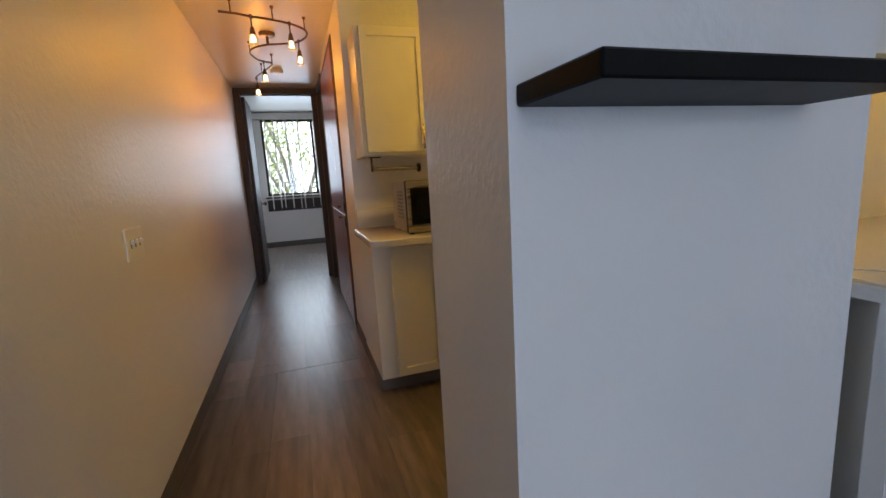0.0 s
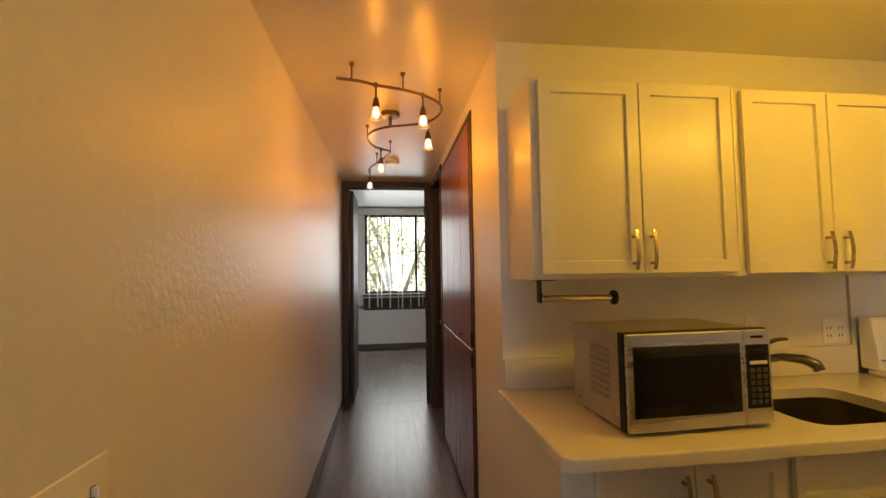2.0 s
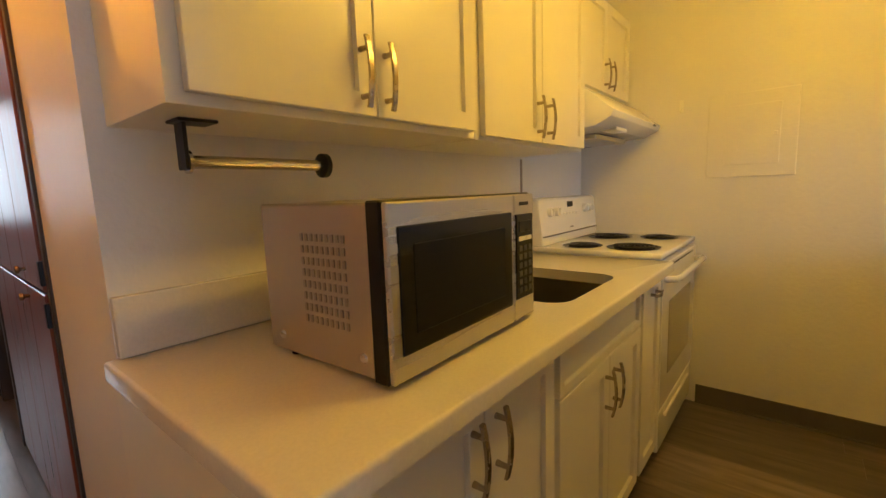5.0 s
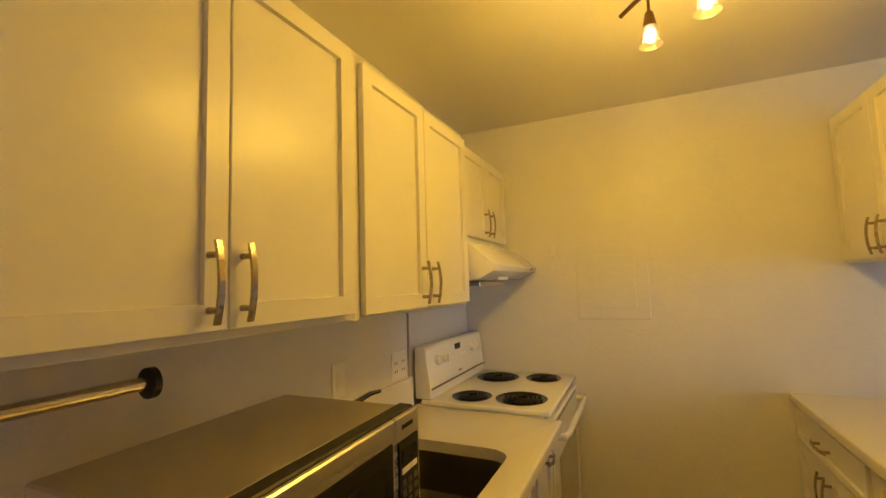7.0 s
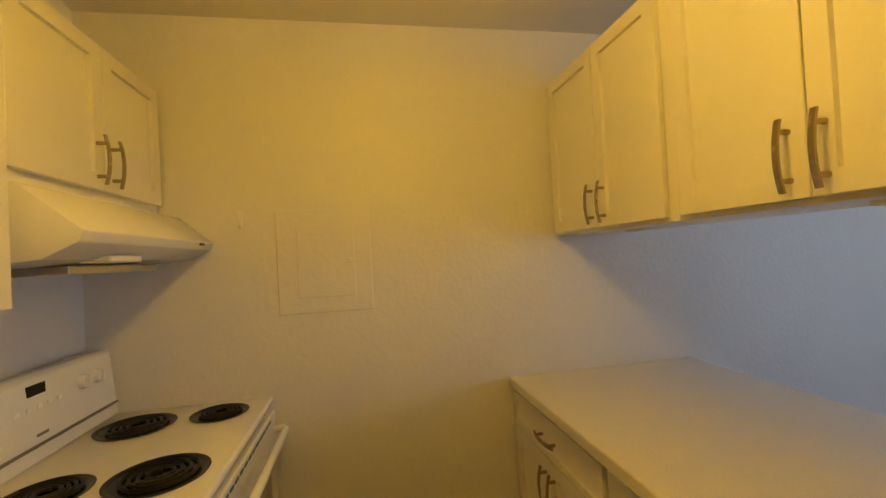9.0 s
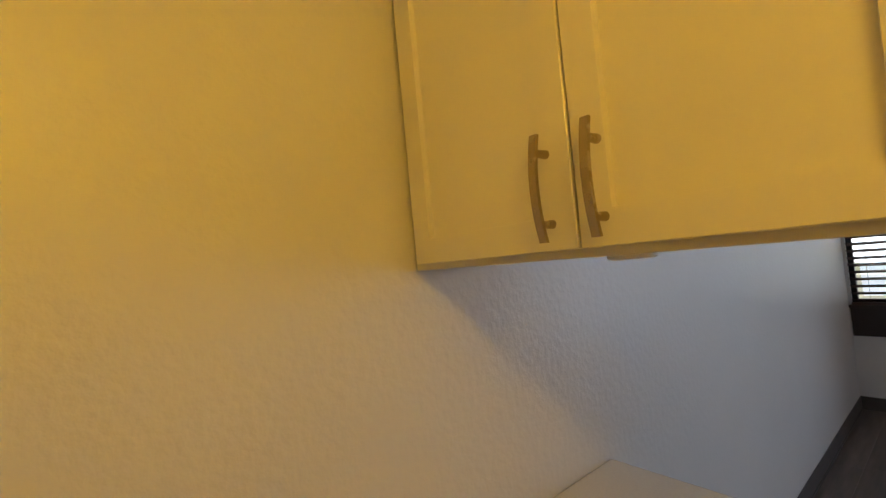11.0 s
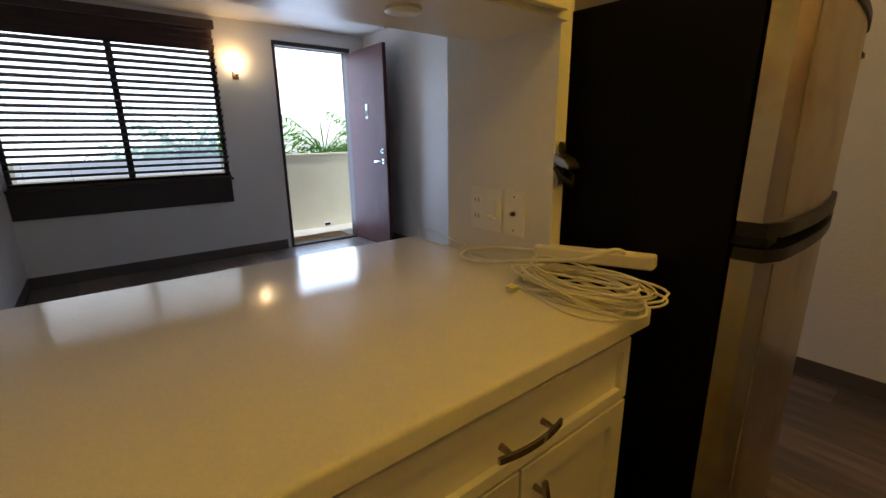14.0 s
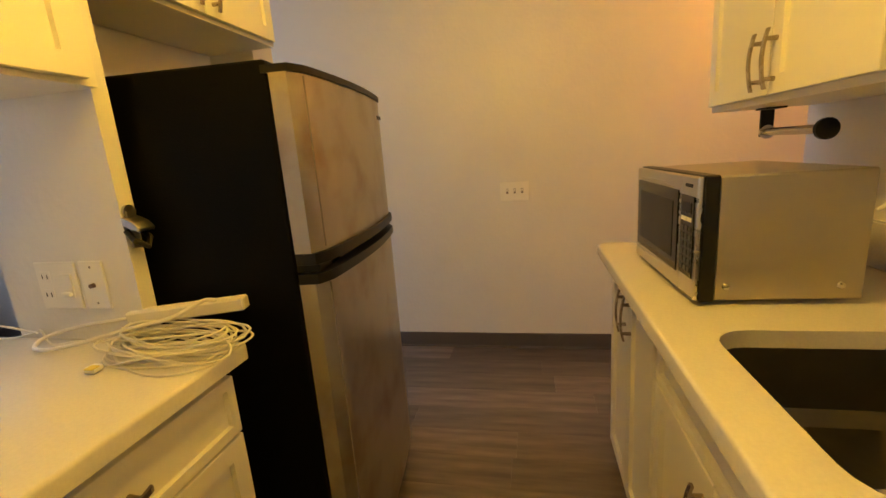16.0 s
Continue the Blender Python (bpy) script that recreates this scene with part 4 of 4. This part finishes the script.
# ---- small fixtures ----
el = thing("breaker_panel", (EX, 2.76, 1.43), "white painted breaker panel door on the wall", "breaker panel")
part("frame", boxes((EX - 0.008, EX, 2.575, 2.935, 1.23, 1.635), bev=0.003), M_WALL, el)
part("panel_door", boxes((EX - 0.013, EX - 0.007, 2.640, 2.86, 1.29, 1.575), bev=0.002), M_WALL, el)
part("latch", boxes((EX - 0.017, EX - 0.012, 2.650, 2.668, 1.42, 1.44), bev=0.002), M_WALL, el)
hk = thing("wall_hook", (EX, 3.06, 1.6), "small white adhesive wall hook", "hook")
part("plate", boxes((EX - 0.005, EX, 3.05, 3.07, 1.575, 1.64), bev=0.002), M_PLASTIC, hk)
part("hook", tube(bmesh.new(), [(EX - 0.004, 3.06, 1.60), (EX - 0.016, 3.06, 1.575), (EX - 0.022, 3.06, 1.585)], 0.004, 6), M_PLASTIC, hk, "", True)


def plate_x(name, x, face, y0, y1, z0, z1, label, category):
    t = thing(name, (x, (y0 + y1) / 2, (z0 + z1) / 2), label, category)
    a, b = sorted((x, x + face * 0.006))
    part("cover_plate", boxes((a, b, y0, y1, z0, z1), bev=0.002), M_PLASTIC, t)
    return t


sw = plate_x("light_switch", WX, 1, 2.49, 2.665, 0.978, 1.095, "three-gang white toggle switch plate", "light switch")
for k in range(3):
    y = 2.5325 + k * 0.045
    part("toggle", boxes((WX + 0.005, WX + 0.018, y - 0.004, y + 0.004, 1.036, 1.051), bev=0.002), M_PLASTIC, sw)
    part("slot", boxes((WX + 0.0055, WX + 0.0068, y - 0.006, y + 0.006, 1.023, 1.053)), M_KICK, sw)
ou = plate_x("power_outlet", 1.515, 1, 1.468, 1.590, 0.985, 1.105, "white two-gang plate with outlet and switch", "power outlet")
for z in (1.022, 1.068):
    part("socket", boxes((1.520, 1.5225, 1.482, 1.512, z - 0.014, z + 0.014), bev=0.001), M_PLASTIC, ou)
    part("slot", boxes((1.522, 1.5233, 1.488, 1.490, z - 0.005, z + 0.006), (1.522, 1.5233, 1.503, 1.505, z - 0.005, z + 0.006)), M_DARK, ou)
part("paddle", boxes((1.520, 1.524, 1.542, 1.575, 1.015, 1.075), bev=0.001), M_PLASTIC, ou)
part("slider", boxes((1.523, 1.533, 1.545, 1.572, 1.020, 1.030), bev=0.002), M_PLASTIC, ou)
jk = plate_x("cable_jack", 1.515, 1, 1.603, 1.672, 0.985, 1.105, "white single plate with a cable jack", "cable jack")
part("jack", lathe(bmesh.new(), [(0.006, 0), (0.005, 0.01), (0.001, 0.01)], (1.521, 1.637, 1.045), 10, "x"), M_BRONZE, jk, "", True)
for z in (1.0, 1.09):
    part("screw", lathe(bmesh.new(), [(0.003, 0), (0.002, 0.001), (0.001, 0.001)], (1.521, 1.637, z), 8, "x"), M_KICK, jk)
lo = plate_x("power_outlet", WX, 1, -0.40, -0.33, 0.30, 0.41, "white wall outlet low on the wall", "power outlet")


def plate_n(x0, x1, z0, z1, label, name, category):
    t = thing(name, ((x0 + x1) / 2, NY, (z0 + z1) / 2), label, category)
    part("cover_plate", boxes((x0, x1, NY - 0.006, NY, z0, z1), bev=0.002), M_PLASTIC, t)
    return t


o2 = plate_n(2.105, 2.225, 1.04, 1.155, "white two-gang outlet plate on the kitchen wall", "power_outlet", "power outlet")
for x in (2.135, 2.195):
    for z in (1.075, 1.11):
        part("slot", boxes((x - 0.010, x - 0.007, NY - 0.0075, NY - 0.005, z - 0.006, z + 0.006), (x + 0.007, x + 0.010, NY - 0.0075, NY - 0.005, z - 0.006, z + 0.006)), M_DARK, o2)
o3 = plate_n(1.715, 1.785, 1.06, 1.18, "white rocker switch plate on the kitchen wall", "light_switch", "light switch")
part("rocker", boxes((1.733, 1.767, NY - 0.009, NY - 0.005, 1.09, 1.15), bev=0.001), M_PLASTIC, o3)

op = thing("bottle_opener", (1.495, 1.755, 1.17), "worn metal bottle opener screwed to the pier", "bottle opener")
part("plate", lathe(bmesh.new(), [(0.001, 0.0), (0.017, 0.0), (0.017, 0.005), (0.001, 0.006)], (1.495, 1.7555, 1.215), 14, "y"), M_STEEL, op, "", True)
part("back", boxes((1.482, 1.508, 1.755, 1.762, 1.13, 1.22), bev=0.003), M_STEEL, op)
bm = prism(bmesh.new(), [(1.755, 1.205), (1.785, 1.192), (1.80, 1.176), (1.796, 1.168), (1.778, 1.178), (1.755, 1.184)], 1.472, 1.518, "x")
bmesh.ops.bevel(bm, geom=list(bm.edges), offset=0.003, segments=2, profile=0.5, affect="EDGES")
part("hood", bm, M_STEEL, op, "", True)
part("jaw", tube(bmesh.new(), [(1.478, 1.758, 1.172), (1.474, 1.780, 1.150), (1.495, 1.792, 1.132), (1.516, 1.780, 1.150), (1.512, 1.758, 1.172)], 0.007, 8), M_ALU, op, "", True)

fs = thing("floating_shelf", (0.8, 1.222, 1.31), "thick black floating shelf on the partition", "shelf")
part("board", boxes((0.533, 1.075, 1.05, 1.222, 1.304, 1.333), bev=0.003), M_SHELF, fs)

for x, y, c in ((1.86, 1.65, "pu"), (2.62, 1.65, "pu")):
    pl = thing("puck_light", (x, y, 1.485), "small white round light under the cabinet", "puck light", "puck lights")
    part("puck_body", lathe(bmesh.new(), [(0.036, 0), (0.036, -0.006), (0.030, -0.009), (0.001, -0.009)], (x, y, 1.4845), 20), M_PLASTIC, pl, "", True)

# wall sconce by the entry
sc = thing("wall_sconce", (1.12, SY, 1.86), "small bronze wall sconce with a glowing shade", "wall lamp")
part("backplate", boxes((1.09, 1.15, SY, SY + 0.012, 1.82, 1.90), bev=0.004), M_BRONZE, sc)
part("arm", tube(bmesh.new(), [(1.12, SY + 0.01, 1.86), (1.12, SY + 0.06, 1.85), (1.12, SY + 0.075, 1.875)], 0.008, 8), M_BRONZE, sc, "", True)
part("shade", lathe(bmesh.new(), [(0.02, 0), (0.042, 0.03), (0.05, 0.085), (0.046, 0.085), (0.038, 0.03), (0.016, 0.004)], (1.12, SY + 0.075, 1.878), 18, cap=False), M_BULB, sc, "glowing frosted shade", True)
lamp("sconce_light", "POINT", pose(1.12, SY + 0.085, 1.99), 4, (1.0, 0.62, 0.28), 0.03)

# power strip and cable coil on the peninsula
ps = thing("power_strip", (1.49, 1.88, 0.94), "white power strip lying on the coiled cable", "power strip")
bm = boxes((-0.019, 0.019, -0.14, 0.14, 0, 0.032), bev=0.004)
for y in (-0.09, -0.03, 0.03, 0.09):
    box(bm, -0.012, 0.012, y - 0.014, y + 0.014, 0.031, 0.0335, bev=0.001)
bmesh.ops.rotate(bm, verts=bm.verts, cent=(0, 0, 0), matrix=Matrix.Rotation(radians(14), 3, "Z") @ Matrix.Rotation(radians(3), 3, "X"))
bmesh.ops.translate(bm, verts=bm.verts, vec=(1.485, 1.885, 0.953))
part("strip_body", bm, M_CORD, ps)
part("strip_cord", tube(bmesh.new(), smooth_path([(1.515, 1.80, 0.965), (1.53, 1.73, 0.96), (1.535, 1.62, 0.945), (1.56, 1.53, 0.925), (1.60, 1.55, 0.915), (1.61, 1.65, 0.925), (1.57, 1.80, 0.955), (1.55, 1.90, 0.975), (1.51, 1.95, 1.0), (1.49, 1.97, 0.995)]), 0.0048, 8), M_CORD, ps, "", True)
rng = random.Random(11)
coil = thing("cable_coil", (1.58, 1.90, 0.905), "loose coil of cream network cable on the peninsula", "cable")
for k in range(17):
    cx, cy = 1.582 + rng.uniform(-0.03, 0.02), 1.90 + rng.uniform(-0.03, 0.03)
    a, c = rng.uniform(0.045, 0.095), rng.uniform(0.12, 0.175)
    turn, ph = radians(rng.uniform(-16, 12)), rng.uniform(0, 6.28)
    lift, z = rng.uniform(0.004, 0.014), 0.909 + 0.0024 * k
    lean = rng.uniform(-0.16, 0.02)
    pts = []
    for i in range(30):
        u = 2 * math.pi * i / 30
        wob = 1 + 0.07 * math.sin(3 * u + ph)
        x, y = a * wob * math.cos(u), c * wob * math.sin(u)
        x, y = x * math.cos(turn) - y * math.sin(turn), x * math.sin(turn) + y * math.cos(turn)
        pts.append((cx + x, min(cy + y, 2.10), max(0.9085, z + lift * math.sin(2 * u + ph) + lean * x)))
    part("cable_loop", tube(bmesh.new(), pts, 0.0027, 6, True), M_CORD, coil, "", True)
part("cable_tail", tube(bmesh.new(), smooth_path([(1.60, 1.78, 0.935), (1.58, 1.95, 0.945), (1.54, 2.07, 0.94), (1.555, 2.095, 0.93), (1.60, 2.06, 0.925), (1.65, 1.94, 0.93), (1.67, 1.84, 0.915)]), 0.0027, 6), M_CORD, coil, "", True)
part("cable_lead", tube(bmesh.new(), smooth_path([(1.60, 1.80, 0.93), (1.585, 1.68, 0.93), (1.57, 1.56, 0.912), (1.545, 1.50, 0.935), (1.532, 1.46, 0.925), (1.535, 1.38, 0.909), (1.535, 1.27, 0.909), (1.53, 1.235, 0.925), (1.525, 1.25, 0.945), (1.53, 1.35, 0.94), (1.535, 1.47, 0.925)]), 0.0027, 6), M_CORD, coil, "", True)
part("plug", boxes((1.665, 1.69, 1.80, 1.825, 0.907, 0.92), bev=0.003), M_PLASTIC, coil, "white plug")
coil.location.y -= 0.03
ps.location.y -= 0.03
part("tag", boxes((1.678, 1.698, 1.812, 1.832, 0.9195, 0.9225), bev=0.001), M_YELLOW, coil, "yellow tag")

# ---- ceiling track lights ----
CORR_RAIL = [(-0.101, 3.835), (-0.002, 3.855), (0.083, 3.895), (0.207, 3.934), (0.329, 4.001), (0.417, 4.105), (0.43, 4.251), (0.364, 4.393), (0.229, 4.456), (0.151, 4.482), (0.048, 4.569), (0.0, 4.714), (0.032, 4.895), (0.084, 4.972), (0.153, 5.051), (0.085, 5.275), (-0.021, 5.559), (-0.033, 5.725)]
CORR_CANOPY = (0.151, 4.482)
CORR_MOUNT = [(-0.032, 3.85), (0.212, 3.935), (0.417, 4.105), (0.0, 4.714), (0.153, 5.051), (0.044, 5.384)]
CORR_BULB = [(0.08, 3.895), (0.315, 3.993), (0.375, 4.374), (0.085, 4.988), (-0.023, 5.63)]
KIT_RAIL = [(1.98, 2.62), (1.885, 2.542), (1.775, 2.41), (1.62, 2.36), (1.48, 2.47), (1.33, 2.57), (1.18, 2.53), (1.08, 2.42)]
KIT_BULB = [(1.885, 2.542), (1.775, 2.41), (1.46, 2.47)]


def spot_head(t, x, y, z_rail, z_bulb, power, color):
    top = z_bulb + 0.075
    part("stem", tube(bmesh.new(), [(x, y, z_rail), (x, y, top)], 0.0045, 8), M_BRONZE, t, "", True)
    part("clamp", lathe(bmesh.new(), [(0.009, -0.012), (0.009, 0.012)], (x, y, z_rail), 10), M_BRONZE, t)
    part("socket", lathe(bmesh.new(), [(0.006, 0.075), (0.012, 0.068), (0.018, 0.035), (0.020, 0.022), (0.014, 0.02)], (x, y, z_bulb), 16), M_BRONZE, t, "", True)
    part("glass_shade", lathe(bmesh.new(), [(0.021, 0.024), (0.024, 0.0), (0.026, -0.022), (0.034, -0.032), (0.031, -0.032), (0.023, -0.02), (0.021, 0.0), (0.018, 0.022)], (x, y, z_bulb), 18, cap=False), M_FROST, t, "clear glass shade", True)
    part("bulb", lathe(bmesh.new(), [(0.001, -0.024), (0.011, -0.018), (0.014, -0.006), (0.012, 0.01), (0.006, 0.02), (0.001, 0.02)], (x, y, z_bulb), 12), M_BULB, t, "lit bulb", True)
    lamp("track_bulb", "POINT", pose(x, y, z_bulb - 0.07), power, color, 0.03)


RZ = 2.30
tl = thing("track_light", (0.04, 4.46, CZ), "bronze S-curved track light with small glass spots", "track light", "ceiling track lights")
part("rail", tube(bmesh.new(), smooth_path([(x, y, RZ) for x, y in CORR_RAIL]), 0.0075, 8), M_BRONZE, tl, "", True)
part("canopy", lathe(bmesh.new(), [(0.06, 0), (0.06, -0.016), (0.05, -0.026), (0.001, -0.028)], (*CORR_CANOPY, CZ), 24), M_BRONZE, tl, "", True)
part("feed", tube(bmesh.new(), [(*CORR_CANOPY, CZ - 0.02), (*CORR_CANOPY, RZ)], 0.01, 10), M_BRONZE, tl, "", True)
for x, y in CORR_MOUNT:
    part("standoff", tube(bmesh.new(), [(x, y, CZ), (x, y, RZ)], 0.004, 8), M_BRONZE, tl, "", True)
    part("standoff_cap", lathe(bmesh.new(), [(0.012, 0), (0.010, -0.014), (0.001, -0.015)], (x, y, CZ), 10), M_BRONZE, tl)
for x, y in CORR_BULB:
    spot_head(tl, x, y, RZ, 2.165, 2.5, AMBER)
kl = thing("track_light", (1.9, 2.4, CZ), "bronze curved track light over the kitchen", "track light", "ceiling track lights")
part("rail", tube(bmesh.new(), smooth_path([(x, y, RZ) for x, y in KIT_RAIL]), 0.0075, 8), M_BRONZE, kl, "", True)
part("canopy", lathe(bmesh.new(), [(0.06, 0), (0.06, -0.016), (0.05, -0.026), (0.001, -0.028)], (*KIT_RAIL[len(KIT_RAIL) // 2], CZ), 24), M_BRONZE, kl, "", True)
part("feed", tube(bmesh.new(), [(*KIT_RAIL[len(KIT_RAIL) // 2], CZ - 0.02), (*KIT_RAIL[len(KIT_RAIL) // 2], RZ)], 0.01, 10), M_BRONZE, kl, "", True)
for x, y in KIT_BULB:
    spot_head(kl, x, y, RZ, 2.165, 7.3, AMBER_KITCHEN)
smk = thing("smoke_detector", (0.17, 5.64, CZ), "round beige smoke detector on the corridor ceiling", "smoke detector")
part("detector_body", lathe(bmesh.new(), [(0.065, 0), (0.065, -0.02), (0.055, -0.034), (0.001, -0.036)], (0.17, 5.64, CZ), 24), M_PLASTIC, smk, "", True)

# ---- floor planks ----
PW, PL = 0.178, 1.22


def plank_mesh(w, l):
    me = bpy.data.meshes.new("plank")
    bm = boxes((0.0002, w - 0.0002, 0.0002, l - 0.0002, -0.004, 0.0), bev=0.0006)
    bm.to_mesh(me)
    bm.free()
    me.materials.append(M_PLANK)
    return me


MESHES = {}
rng = random.Random(21)


def lay(x0, x1, y0, y1):
    x = x0
    while x < x1 - 0.01:
        w = round(min(PW, x1 - x), 3)
        y = y0 - rng.uniform(0, PL)
        while y < y1 - 0.01:
            a, b = max(y, y0), min(y + PL, y1)
            if b - a > 0.02:
                key = (w, round(b - a, 2))
                if key not in MESHES:
                    MESHES[key] = plank_mesh(*key)
                ob = new("plank", MESHES[key])
                ob.location = (x, a, 0.0)
                ob.parent = floor
            y += PL
        x += PW


lay(WX, EX, SY, NY)
lay(WX, 1.15, NY, DY + 0.1)
lay(-0.78, 3.0, DY + 0.1, BY)
